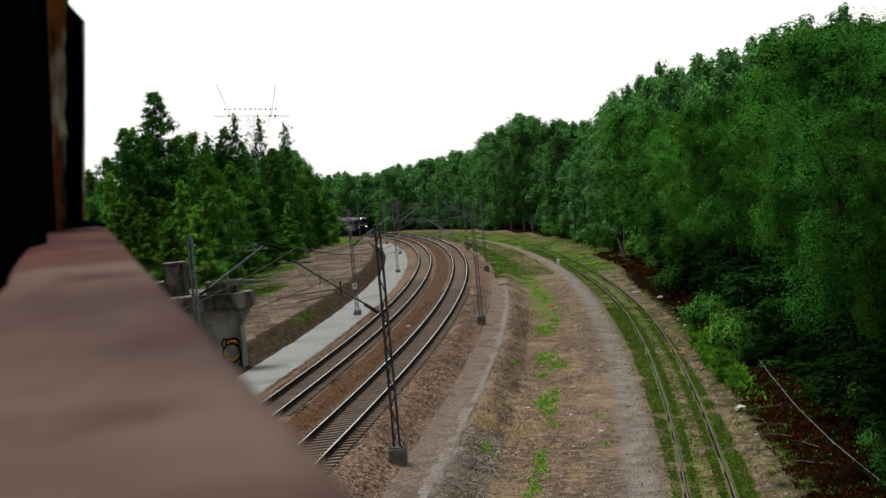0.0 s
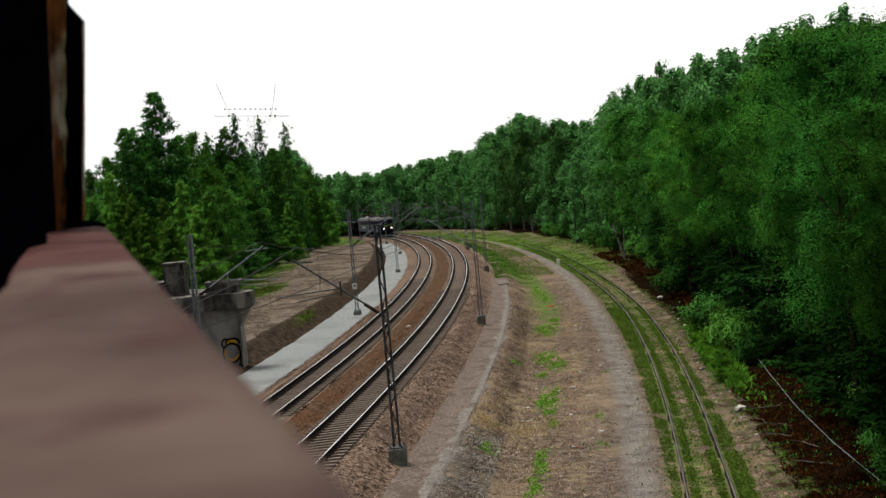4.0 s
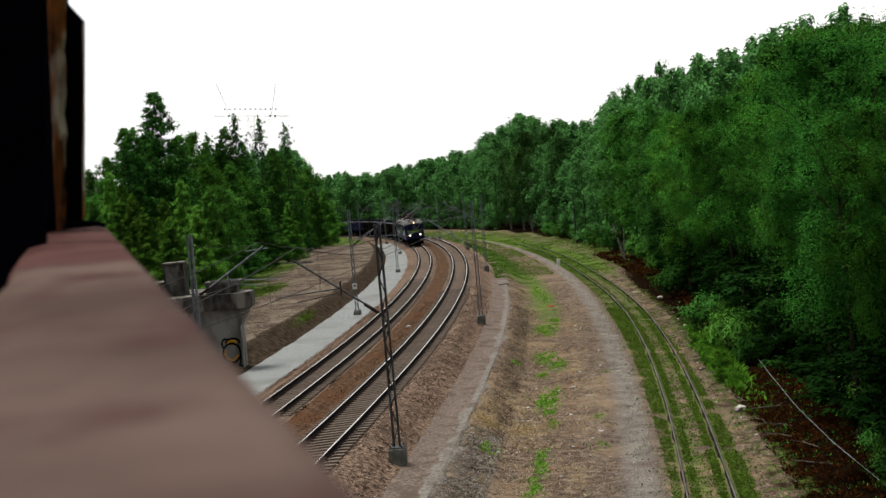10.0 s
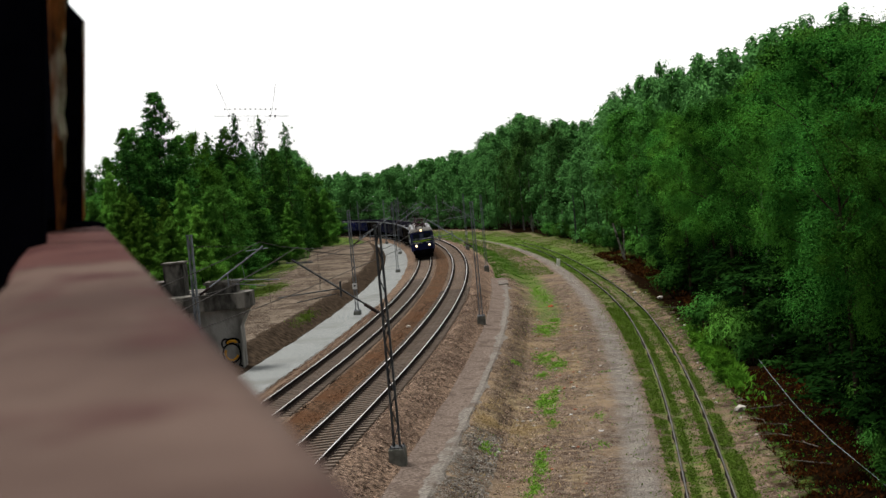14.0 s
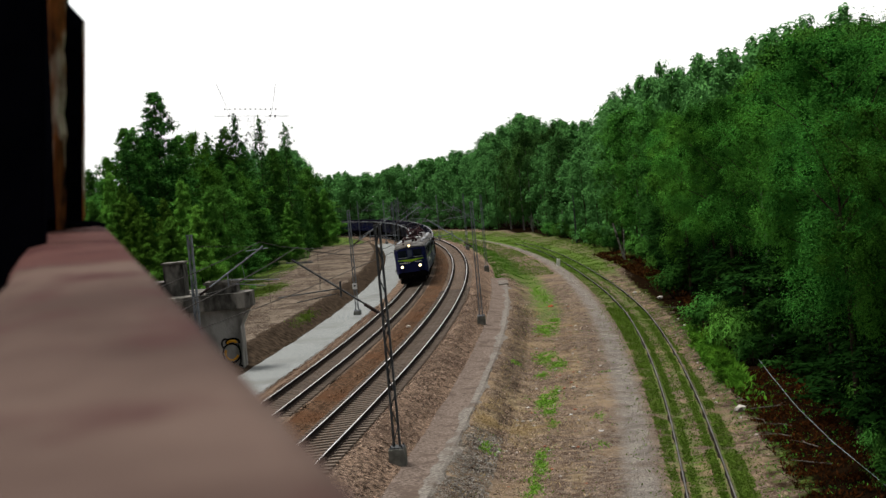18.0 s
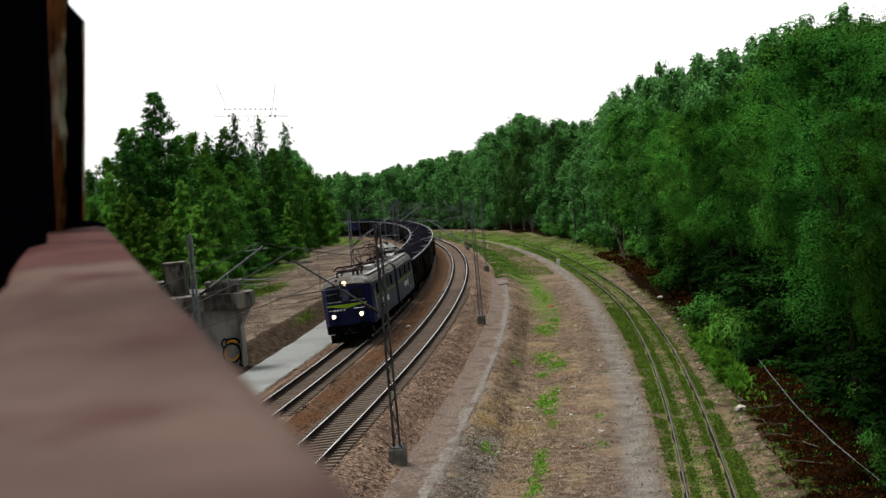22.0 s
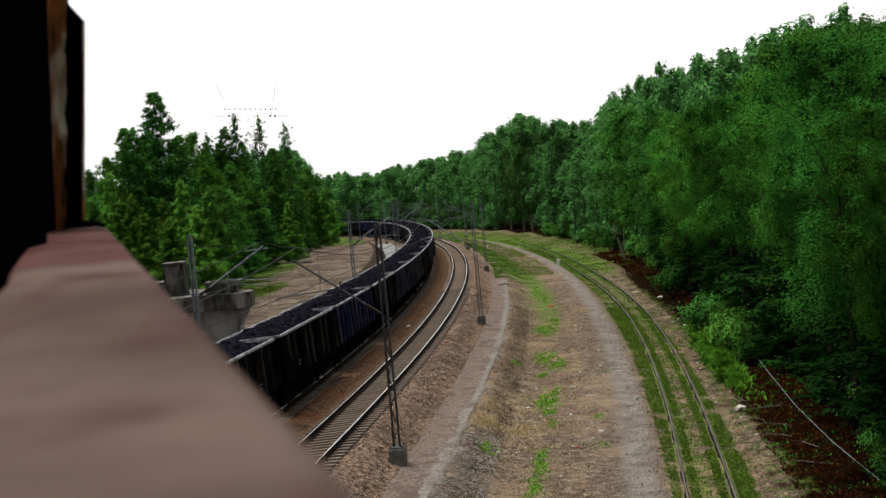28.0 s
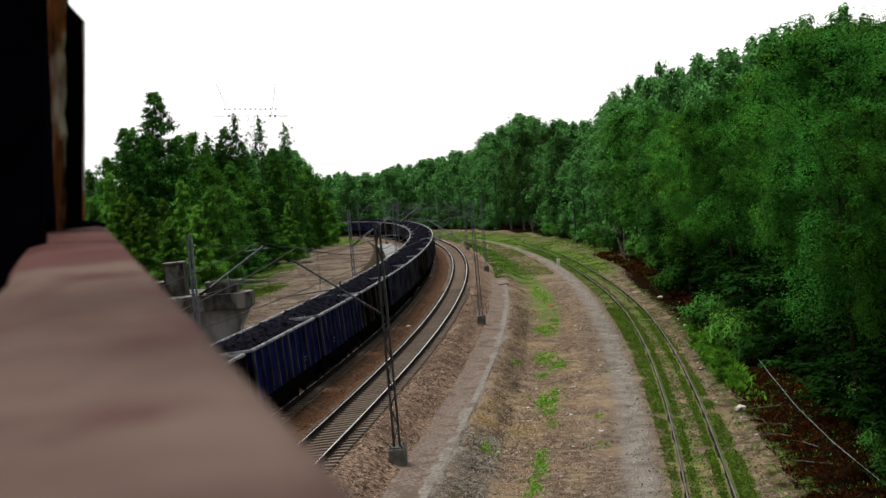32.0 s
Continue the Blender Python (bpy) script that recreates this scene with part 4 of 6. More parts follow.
    for i in range(nx + 1):
        for j in range(ny + 1):
            x, y = -X + 0.04 + i * (2 * X - 0.08) / nx, -W2 + 0.04 + j * (2 * W2 - 0.08) / ny
            crown = 0.5 * (1 - (y / W2) ** 2) * min(1.0, 0.25 + (X - abs(x)) / 1.2)
            coal.v.append((x, y, 2.9 + crown + 0.16 * noise.noise(Vector((x * 0.9, y * 0.9, 5.0 + dark * 9))) + 0.2 * noise.noise(Vector((x * 3.3, y * 3.3, 1.0)))))
    coal.f = [(i * (ny + 1) + j, (i + 1) * (ny + 1) + j, (i + 1) * (ny + 1) + j + 1, i * (ny + 1) + j + 1) for i in range(nx) for j in range(ny)]
    coal.m = [0] * len(coal.f)
    add("coal_load", coal, M_COAL, "heaped black coal")
    return P

def assemble(meshes, name, label, category, group):
    root = thing(name, label, category, group)
    last = {}
    for n, me, lab, under in meshes:
        ob = part(n, me, None, last.get(under, root) if under else root, lab)
        if n == "lettering":
            ob["kind"] = "stuff"
        last[n] = ob
    return root

# where the front of the train stands along the line, second by second
FRONT = np.polyfit([0, 3, 6, 9, 11, 14, 17, 19, 21, 23, 25, 28, 32], [288.5, 264.5, 237, 204, 180, 145, 107.5, 82, 56.3, 31.3, 5.5, -28.4, -76.2], 6)
WAGONS = 31
TRAIN = []

def build_train():
    loco = loco_meshes()
    a = assemble(loco, "electric_locomotive", "navy and grey electric locomotive section with lit headlamps and lime stripe", "locomotive", "locomotive sections")
    b = assemble(loco, "electric_locomotive", "rear section of a navy and grey locomotive with a raised pantograph", "locomotive", "locomotive sections")
    for o in b.children:
        if "headlamp" in o.name:
            me = o.data.copy()
            me.materials[0] = M_PALE
            o.data = me
            o["label"] = "unlit round headlamp"
    TRAIN.append((a, 7.6, False))
    TRAIN.append((b, 7.6 + 15.6, True))
    kinds = [wagon_meshes(False), wagon_meshes(True)]
    first = [assemble(kinds[0], "coal_wagon", "navy blue open wagon heaped with coal, pale worn rim", "wagon", "coal wagons"), assemble(kinds[1], "coal_wagon", "near-black open wagon heaped with coal, pale worn rim", "wagon", "coal wagons")]
    used = [False, False]
    for k in range(WAGONS):
        d = 1 if k in (0, 1, 3, 6, 9, 14, 20) else 0
        w = first[d] if not used[d] else copy_thing(first[d], Matrix())
        used[d] = True
        TRAIN.append((w, 31.6 + 7.02 + 14.04 * k, k % 2 == 1))

def motions():
    times = [float(t) for t in range(33)]
    for ob, back, reverse in TRAIN:
        rows = []
        for t in times:
            s = float(np.polyval(FRONT, t)) + back
            p, q = canted(s - 4.5, 0, 0), canted(s + 4.5, 0, 0)
            fwd = (p - q).normalized()                       # towards the camera
            if reverse:
                fwd = -fwd
            up = Vector((-math.cos(heading(s)) * math.sin(CANT), -math.sin(heading(s)) * math.sin(CANT), math.cos(CANT)))
            left = up.cross(fwd).normalized()
            up = fwd.cross(left)
            c = (p + q) / 2
            m = Matrix(((fwd.x, left.x, up.x, c.x), (fwd.y, left.y, up.y, c.y), (fwd.z, left.z, up.z, c.z), (0, 0, 0, 1)))
            rows.append((t, m))
        walk(ob, rows)
# ---- the bridge end by the camera: coping wall and steel post ----
def build_bridge_end():
    near, far = Vector((-0.026, 0.546, 8.645)), Vector((-0.905, 4.003, 8.746))
    along = (far - near).normalized()
    left = Vector((-along.y, along.x, 0)).normalized()
    a, b = near - along * 1.6, far
    n = 26
    prof = [(0.0, -0.09), (0.0, -0.02), (0.012, -0.004), (0.03, 0.0), (0.15, 0.005), (0.185, 0.0), (0.205, -0.02), (0.205, -0.09)]
    sh = Shape()
    for k in range(n):
        c = a.lerp(b, k / (n - 1))
        shrink = 1.0 if k < n - 2 else (0.97 if k == n - 2 else 0.8)
        drop = 0.0 if k < n - 1 else -0.02
        for i, (w, z) in enumerate(prof):
            j = 0.006 * noise.noise(Vector((k * 0.9, i * 1.7, 0)))
            w2 = 0.089 + (w - 0.089) * shrink
            sh.v.append(tuple(c + left * (w2 + j) + Vector((0, 0, z + drop + j * 0.6))))
    m = len(prof)
    sh.f = [(k * m + i, k * m + (i + 1) % m, (k + 1) * m + (i + 1) % m, (k + 1) * m + i) for k in range(n - 1) for i in range(m)] + [tuple(range(m - 1, -1, -1)), tuple(range((n - 1) * m, n * m))]
    sh.m = [0] * len(sh.f)
    wall = thing("wing_wall", "weathered pinkish parapet wall with dark red stains on its coping", "wall", kind="structure")
    # the coping's far stone is stained dark red
    cut = 17 * m
    stone = Shape()
    stone.v = sh.v[cut - m:]
    stone.f = [tuple(q - cut + m for q in f) for f in sh.f if min(f) >= cut - m]
    stone.m = [0] * len(stone.f)
    sh.f = [f for f in sh.f if max(f) < cut]
    sh.m = [0] * len(sh.f)
    sh.v = sh.v[:cut]
    for shape, paint, words in ((sh, M_COPING, "pinkish worn coping with dark red stains"), (stone, M_COPING_RED, "dark red stained end stone")):
        cop = part("coping", shape, paint, wall, words)
        for q in cop.data.polygons:
            q.use_smooth = True
    body = Shape()
    for c in (a, b):
        for w, z in ((0.02, -2.3), (0.02, c.z - 0.088), (0.16, c.z - 0.088), (0.16, -2.3)):
            body.v.append((c.x + left.x * w, c.y + left.y * w, z))
    body.f = [(0, 1, 5, 4), (1, 2, 6, 5), (2, 3, 7, 6), (3, 0, 4, 7), (0, 3, 2, 1), (4, 5, 6, 7)]
    body.m = [0] * 6
    part("wall_body", body, M_CONCRETE, wall)
    # post of riveted steel at the wall's end, tilted like the camera to fit its view
    lean = Matrix(((0.99599, 0.0, 0.08946, 0), (-0.00366, 0.99916, 0.04071, 0), (-0.08939, -0.04088, 0.99516, 0), (0, 0, 0, 1)))
    post = thing("steel_post", "black riveted steel bridge post with rust and flaked paint", "post", m=Matrix.Translation(EYE) @ lean)
    part("column", Shape().box((-1.31, 3.62, -4.7), (0.70, 0.3, 11.4), bevel=0.008), M_POST, post)
    part("inner_plate", Shape().box((-1.085, 2.9, -0.2), (0.6, 0.03, 1.9), bevel=0.004).box((-1.3, 3.2, -0.2), (0.2, 0.6, 1.9)), M_POST, post)
    strip_ = Shape()
    rnd = random.Random(4)
    rows = 30
    for k in range(rows + 1):
        z = 0.045 + 0.75 * k / rows
        px = 0.5 + 0.5 * noise.noise(Vector((0.4, k * 0.35, 2.0)))
        wl = -0.938 + 0.03 * (1 - k / rows) - 0.008 * px
        wr = -0.889 + 0.006 * noise.noise(Vector((3.0, k * 0.5, 1.0)))
        strip_.v += [(wl, 3.46, z), (wl + 0.012, 3.443, z), (wr - 0.012, 3.437 + 0.004 * px, z), (wr, 3.46, z)]
    strip_.f = [(k * 4 + i, k * 4 + i + 1, k * 4 + i + 5, k * 4 + i + 4) for k in range(rows) for i in range(3)]
    strip_.m = [0] * len(strip_.f)
    part("rusty_angle", strip_, M_RUST, post, "rusty angle iron with flaked pale paint")
    edge = Shape()
    # flange whose upper corner is cut off on the slant
    z0, z1, z2 = 0.065, 0.545, 0.590
    xa, xb = -0.905, -0.858
    for y in (3.5, 3.512):
        edge.v += [(xa, y, z0), (xb, y, z0), (xb, y, z1), (xa + 0.006, y, z2), (xa, y, z2)]
    edge.f = [(0, 1, 2, 3, 4), (9, 8, 7, 6, 5)] + [(i, i + 5, (i + 1) % 5 + 5, (i + 1) % 5) for i in range(5)]
    edge.m = [0] * len(edge.f)
    fl = part("flange", edge, M_POST, post)
    edge2 = Shape().box((-0.8585, 3.506, 0.305), (0.003, 0.014, 0.47))
    part("rusty_edge", edge2, M_RUST, post)
    for k in range(9):
        z = 0.11 + 0.053 * k
        part("rivet", Shape().bar((-0.882, 3.5, z), (-0.882, 3.49, z), 0.006, 8), M_POST, post)
    part("base_plate", Shape().box((-1.115, 3.8, 0.066), (0.375, 0.5, 0.016), bevel=0.005), M_POST, post)

# ---- old abutment beside the line ----
def build_abutment():
    root = thing("old_abutment", "old stained concrete abutment with a cornice and spray paint", "abutment", m=pose(0, 0, 0))
    y0, y1, y2 = 82.7, 84.9, 90.0
    part("wall", Shape().add([(-24, y0 + .3, -1), (-11.85, y0 + .3, -1), (-11.85, y0 + .3, 2.0), (-11.3, y0 + .3, 3.05), (-24, y0 + .3, 3.05), (-24, y1, -1), (-11.85, y1, -1), (-11.85, y1, 2.0), (-11.3, y1, 3.05), (-24, y1, 3.05)], [(0, 1, 2, 3, 4), (9, 8, 7, 6, 5), (0, 5, 6, 1), (1, 6, 7, 2), (2, 7, 8, 3), (3, 8, 9, 4), (4, 9, 5, 0)]), M_PALE_CONCRETE, root, "paler rendered wall")
    part("side_wall", Shape().box((-19.2, (y1 + y2) / 2, 1.0), (9.4, y2 - y1 - 0.02, 4.06)), M_CONCRETE, root)
    part("cornice", Shape().box((-17.5, (y0 + y1) / 2, 3.5), (12.75, y1 - y0 + 0.3, 0.9), bevel=0.03), M_CONCRETE_DARK, root, "thick stained cornice")
    part("side_cornice", Shape().box((-19.2, (y1 + y2) / 2 + 0.2, 3.5), (9.6, y2 - y1, 0.9), bevel=0.03), M_CONCRETE_DARK, root)
    part("upper_block", Shape().box((-12.75, 83.9, 4.2), (1.7, 1.8, 0.55), bevel=0.05), M_CONCRETE_DARK, root)
    part("upper_slab", Shape().box((-12.7, 82.95, 4.56), (2.0, 0.16, 0.18), bevel=0.03).box((-12.7, 84.75, 4.56), (2.0, 0.16, 0.18), bevel=0.03).box((-13.62, 83.85, 4.56), (0.16, 1.7, 0.18), bevel=0.03).box((-11.78, 83.85, 4.56), (0.16, 1.7, 0.18), bevel=0.03), M_CONCRETE, root)
    part("pillar_block", Shape().box((-15.6, 85.2, 4.85), (1.15, 1.6, 1.9), bevel=0.06), M_CONCRETE_DARK, root)
    part("pillar_cap", Shape().box((-15.6, 85.2, 5.85), (1.3, 1.8, 0.12), bevel=0.03), M_CONCRETE, root)
    part("rear_block", Shape().box((-17.6, 86.0, 4.35), (2.8, 2.4, 0.9), bevel=0.06), M_CONCRETE_DARK, root)
    y = y0 + 0.29
    black, orange = Shape(), Shape()
    def loop(cx, cz, rx, rz, a0, a1, w, sh):
        pts = [(cx + rx * math.cos(radians(a0 + (a1 - a0) * k / 14)), y, cz + rz * math.sin(radians(a0 + (a1 - a0) * k / 14))) for k in range(15)]
        sh.path(pts, w, 5)
    loop(-12.45, 0.55, 0.5, 0.55, 0, 360, 0.05, black)
    loop(-12.35, 1.15, 0.38, 0.22, -20, 200, 0.06, black)
    loop(-12.75, 1.1, 0.22, 0.28, 40, 250, 0.05, black)
    loop(-12.1, 0.4, 0.14, 0.6, -90, 90, 0.05, black)
    black.path([(-12.1, y, -0.1), (-11.9, y, -0.25)], 0.05, 5)
    loop(-12.45, 0.55, 0.36, 0.4, 150, 340, 0.07, orange)
    loop(-12.4, 1.1, 0.26, 0.14, 0, 180, 0.08, orange)
    tagged(part("spray_outline", black, M_BLACK, root, "black spray-painted loops"), kind="stuff")
    tagged(part("spray_fill", orange, M_ORANGE, root, "orange spray paint"), kind="stuff")

# ---- far power-line tower over the trees ----
def build_tower():
    m = Matrix.Translation((-33.9, 260.8, 0.4)) @ Matrix.Rotation(radians(5), 4, "Y")
    root = thing("power_pylon", "thin lattice power pylon over the trees, pale against the sky", "pylon", m=m)
    legs = Shape()
    for sx in (-1, 1):
        for sy in (-1, 1):
            legs.bar((sx * 1.8, sy * 1.8, 0), (sx * 0.5, sy * 0.5, 24), 0.022, 4)
    for k in range(12):
        z0, z1 = 2 * k, 2 * k + 2
        w0, w1 = 1.8 - 1.3 * z0 / 24, 1.8 - 1.3 * z1 / 24
        s = 1 if k % 2 else -1
        for sy in (-1, 1):
            legs.bar((s * w0, sy * w0, z0), (-s * w1, sy * w1, z1), 0.011, 4)
    part("tower", legs, M_MAST, root)
    part("cross_arm", Shape().bar((-6.6, 0, 24.3), (6.9, 0, 24.3), 0.045, 4).bar((-6.6, 0, 24.3), (0, 0, 23.2), 0.015, 4).bar((6.9, 0, 24.3), (0, 0, 23.2), 0.015, 4), M_MAST, root)
    part("upper_wire_bar", Shape().bar((-4.8, 0, 25.5), (4.4, 0, 25.5), 0.016, 4), M_MAST, root)
    for x, x2 in ((-3.6, -6.1), (3.6, 4.4)):
        part("horn", Shape().bar((x, 0, 24.3), (x2, 0, 30.0), 0.034, 4).bar((x, 0, 24.3), (x * 0.6, 0, 20.5), 0.02, 4), M_MAST, root)
    for k in range(11):
        x = -4.6 + 0.9 * k
        part("insulator", Shape().bar((x, 0, 25.35), (x, 0, 25.65), 0.09, 6), M_INSULATOR, root)
    for x in (-3.9, -2.7, 1.2, 3.4, 4.3):
        part("insulator", Shape().bar((x, 0, 24.1), (x, 0, 24.5), 0.12, 6), M_INSULATOR, root)

# ---- trees ----
def leaf_mesh(name, rng, centres, radii, density, size, material, droop=0.0, flat=0.6):
    """A crown of many small diamond leaves, in uneven lobes with a few strays."""
    centres, radii = np.asarray(centres), np.asarray(radii)
    k = np.repeat(np.arange(len(centres)), np.maximum(6, density * radii ** 2).astype(int))
    n = len(k)
    d = rng.normal(size=(n, 3))
    d /= np.linalg.norm(d, axis=1)[:, None]
    rad = np.where(rng.random(n) < 0.28, rng.uniform(0.9, 1.45, n), rng.uniform(0.35, 1.0, n) ** 0.4)
    shape = rng.uniform(0.75, 1.3, (len(centres), 3)) * np.array([1, 1, flat])
    d[:, 2] = np.where(rng.random(n) < 0.68, np.abs(d[:, 2]), d[:, 2])
    # knobbly lobes
    rad = rad * (1 + 0.25 * np.sin(5 * d[:, 0] + k) * np.sin(4 * d[:, 1] + 2 * k) + 0.2 * np.sin(7 * d[:, 2] + 3 * k))
    c = centres[k] + d * shape[k] * (radii[k] * rad)[:, None]
    c[:, 2] -= droop * rng.uniform(0, 1, n) ** 2 * radii[k]
    nor = d * 0.95 + rng.normal(size=(n, 3)) * 0.22 + np.array([0, 0, 0.5])
    nor /= np.linalg.norm(nor, axis=1)[:, None]
    t = np.cross(nor, rng.normal(size=(n, 3)))
    t /= np.linalg.norm(t, axis=1)[:, None] + 1e-9
    b = np.cross(nor, t)
    ln, wd = size * rng.uniform(0.6, 1.3, n), size * rng.uniform(0.35, 0.75, n)
    v = np.empty((n, 3, 3))
    v[:, 0], v[:, 1], v[:, 2] = c - t * (1.3 * ln)[:, None], c + t * (0.5 * ln)[:, None] + b * (1.2 * wd)[:, None], c + t * (0.9 * ln)[:, None] - b * (0.9 * wd)[:, None]
    # close inner leafage that blocks light; its darkest tone is painted crown shade
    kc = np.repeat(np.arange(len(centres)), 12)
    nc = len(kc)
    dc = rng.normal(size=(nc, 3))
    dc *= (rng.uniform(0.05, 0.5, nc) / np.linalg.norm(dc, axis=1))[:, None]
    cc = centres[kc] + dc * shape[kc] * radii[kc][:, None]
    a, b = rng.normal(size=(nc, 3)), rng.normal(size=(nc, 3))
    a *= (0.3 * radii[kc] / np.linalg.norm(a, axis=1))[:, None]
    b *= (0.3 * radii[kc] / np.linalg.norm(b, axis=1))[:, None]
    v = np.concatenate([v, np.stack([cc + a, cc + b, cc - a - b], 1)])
    me = flakes(name, v, material)
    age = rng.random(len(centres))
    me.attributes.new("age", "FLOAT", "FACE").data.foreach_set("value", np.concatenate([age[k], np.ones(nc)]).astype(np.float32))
    return me

def flakes(name, v, material):
    """A mesh of separate faces, from an array of their corners."""
    n, k = v.shape[:2]
    me = bpy.data.meshes.new(name)
    me.vertices.add(k * n)
    me.vertices.foreach_set("co", v.astype(np.float32).ravel())
    me.loops.add(k * n)
    me.loops.foreach_set("vertex_index", np.arange(k * n, dtype=np.int32))
    me.polygons.add(n)
    me.polygons.foreach_set("loop_start", np.arange(0, k * n, k, dtype=np.int32))
    me.materials.append(material)
    me.update(calc_edges=True)
    return me

def crown_radius(u, kind):
    if kind == "cone":
        return 0.06 + 0.94 * (1 - u) ** 0.85
    if kind == "spire":
        return 0.07 + 0.93 * (1 - u) ** 0.7
    return max(0.08, math.sin(math.pi * min(1, (u * 0.86 + 0.17))) ** 0.8)

def tree(name, label, seed, height, width, clumps, per, size, leaf, bark, low=0.14, kind="broad", clump=0.9, droop=0.5, flat=0.7):
    rng, rnd = np.random.default_rng(seed), random.Random(seed)
    root = thing(name, label, "tree", "woodland trees")
    trunk = Shape()
    pts, n = [], 9
    lx, ly = rnd.uniform(-0.4, 0.4), rnd.uniform(-0.4, 0.4)
    for k in range(n):
        u = k / (n - 1)
        pts.append((lx * u * u + 0.12 * rnd.uniform(-1, 1) * u, ly * u * u + 0.12 * rnd.uniform(-1, 1) * u, u * height * 0.93))
    base = 0.011 * height
    for k in range(n):
        r = base * (1.25 if k == 0 else 1.0) * (1 - 0.92 * k / (n - 1))
        trunk.v += [(pts[k][0] + r * math.cos(0.7854 * i), pts[k][1] + r * math.sin(0.7854 * i), pts[k][2]) for i in range(8)]
    trunk.f = [(k * 8 + i, k * 8 + (i + 1) % 8, (k + 1) * 8 + (i + 1) % 8, (k + 1) * 8 + i) for k in range(n - 1) for i in range(8)]
    trunk.m = [0] * len(trunk.f)
    part("trunk", trunk, bark, root)
    centres, radii, limbs = [], [], Shape()
    boughs = clumps
    for k in range(boughs):
        u = (k + 0.6 * rnd.random()) / boughs
        z = height * (low + ((0.9 if kind == "broad" else 0.96) - low) * u)
        f = min(0.999, z / (height * 0.93)) * (n - 1)
        i = min(n - 2, int(f))
        t = Vector([pts[i][j] + (pts[i + 1][j] - pts[i][j]) * (f - i) for j in (0, 1)] + [z])
        a = k * 2.399 + rnd.uniform(-0.6, 0.6)
        reach = width * crown_radius(u, kind) * rnd.uniform(0.65, 1.2)
        rise = (rnd.uniform(0.25, 0.9) + 0.5 * u) * reach if kind == "broad" else rnd.uniform(0.0, 0.5) * reach if kind == "spire" else rnd.uniform(-0.25, 0.05) * reach
        tip = t + Vector((reach * math.cos(a), reach * math.sin(a), rise))
        limbs.bar(t, tip, 0.03 + 0.04 * (1 - u), 5, 0, 0.01)
        big = clump * (0.75 + 0.5 * (1 - u)) * rnd.uniform(0.7, 1.15)
        for c in range(7):
            v = rnd.uniform(0.35, 1.05) if c else 0.85
            spread = big * 0.75 * (0.25 + 0.75 * (1 - u) if kind == "spire" else 1.0)
            p = t.lerp(tip, v) + (Vector((rnd.gauss(0, spread), rnd.gauss(0, spread), rnd.gauss(0, spread * 0.42))) if c else Vector())
            centres.append(tuple(p))
            radii.append(big * (1.0 if c == 0 else rnd.uniform(0.3, 0.62)) * (0.62 if kind == "cone" else 1.0) * (0.48 + 0.52 * (1 - u) if kind == "spire" else 1.0))
    if kind != "broad":                                    # close inner growth
        for c in range(190 if kind == "spire" else 40):
            u = rnd.random() ** 0.8
            r, a = width * crown_radius(u, kind) * 0.75 * rnd.random() ** 0.5, rnd.uniform(0, 6.28)
            centres.append((r * math.cos(a) + pts[-1][0] * u, r * math.sin(a) + pts[-1][1] * u, height * (low + (0.98 - low) * u)))
            radii.append(width * 0.2 * (0.35 + 0.65 * (1 - u)))
    for c in range(9):                                     # the leader
        v = rnd.random()
        w, zl, rl = (0.9, 0.78 + 0.15 * v, 0.8 - 0.42 * v) if kind == "broad" else (0.3 if kind == "cone" else 0.5, 0.82 + 0.16 * v, 0.42 - 0.3 * v)
        centres.append((pts[-1][0] + rnd.gauss(0, w) * (1.15 - v), pts[-1][1] + rnd.gauss(0, w) * (1.15 - v), height * zl))
        radii.append(clump * rl)
    tagged(part("branchwork", limbs, M_BARK, root), kind="stuff")
    part("crown", leaf_mesh("crown", rng, centres, radii, per, size, leaf, droop, flat), None, root)
    return root

def shrub(name, label, seed, height, width, clumps, per, size, leaf, category="shrub"):
    rng, rnd = np.random.default_rng(seed), random.Random(seed)
    root = thing(name, label, category, "undergrowth")
    centres, radii, stems = [], [], Shape()
    for k in range(clumps):
        a, r, u = rnd.uniform(0, 6.28), width * rnd.random() ** 0.6, rnd.uniform(0.25, 1)
        c = (r * math.cos(a), r * math.sin(a), height * u * (1 - 0.35 * r / width))
        centres.append(c)
        radii.append(0.32 * height * rnd.uniform(0.6, 1.2))
        stems.bar((c[0] * 0.2, c[1] * 0.2, 0), c, 0.02, 4, 0, 0.008)
    tagged(part("brushwood", stems, M_BARK, root), kind="stuff")
    part("leaves", leaf_mesh("leaves", rng, centres, radii, per, size, leaf, 0.3), None, root)
    return root

PLANTED = set()

def plant(src, m):
    """The first use moves the model itself, later ones copy it."""
    if src.name not in PLANTED:
        PLANTED.add(src.name)
        src.matrix_basis = m
        return src
    k = src.scale
    return copy_thing(src, m @ Matrix.Diagonal((1 / k[0], 1 / k[1], 1 / k[2], 1)))

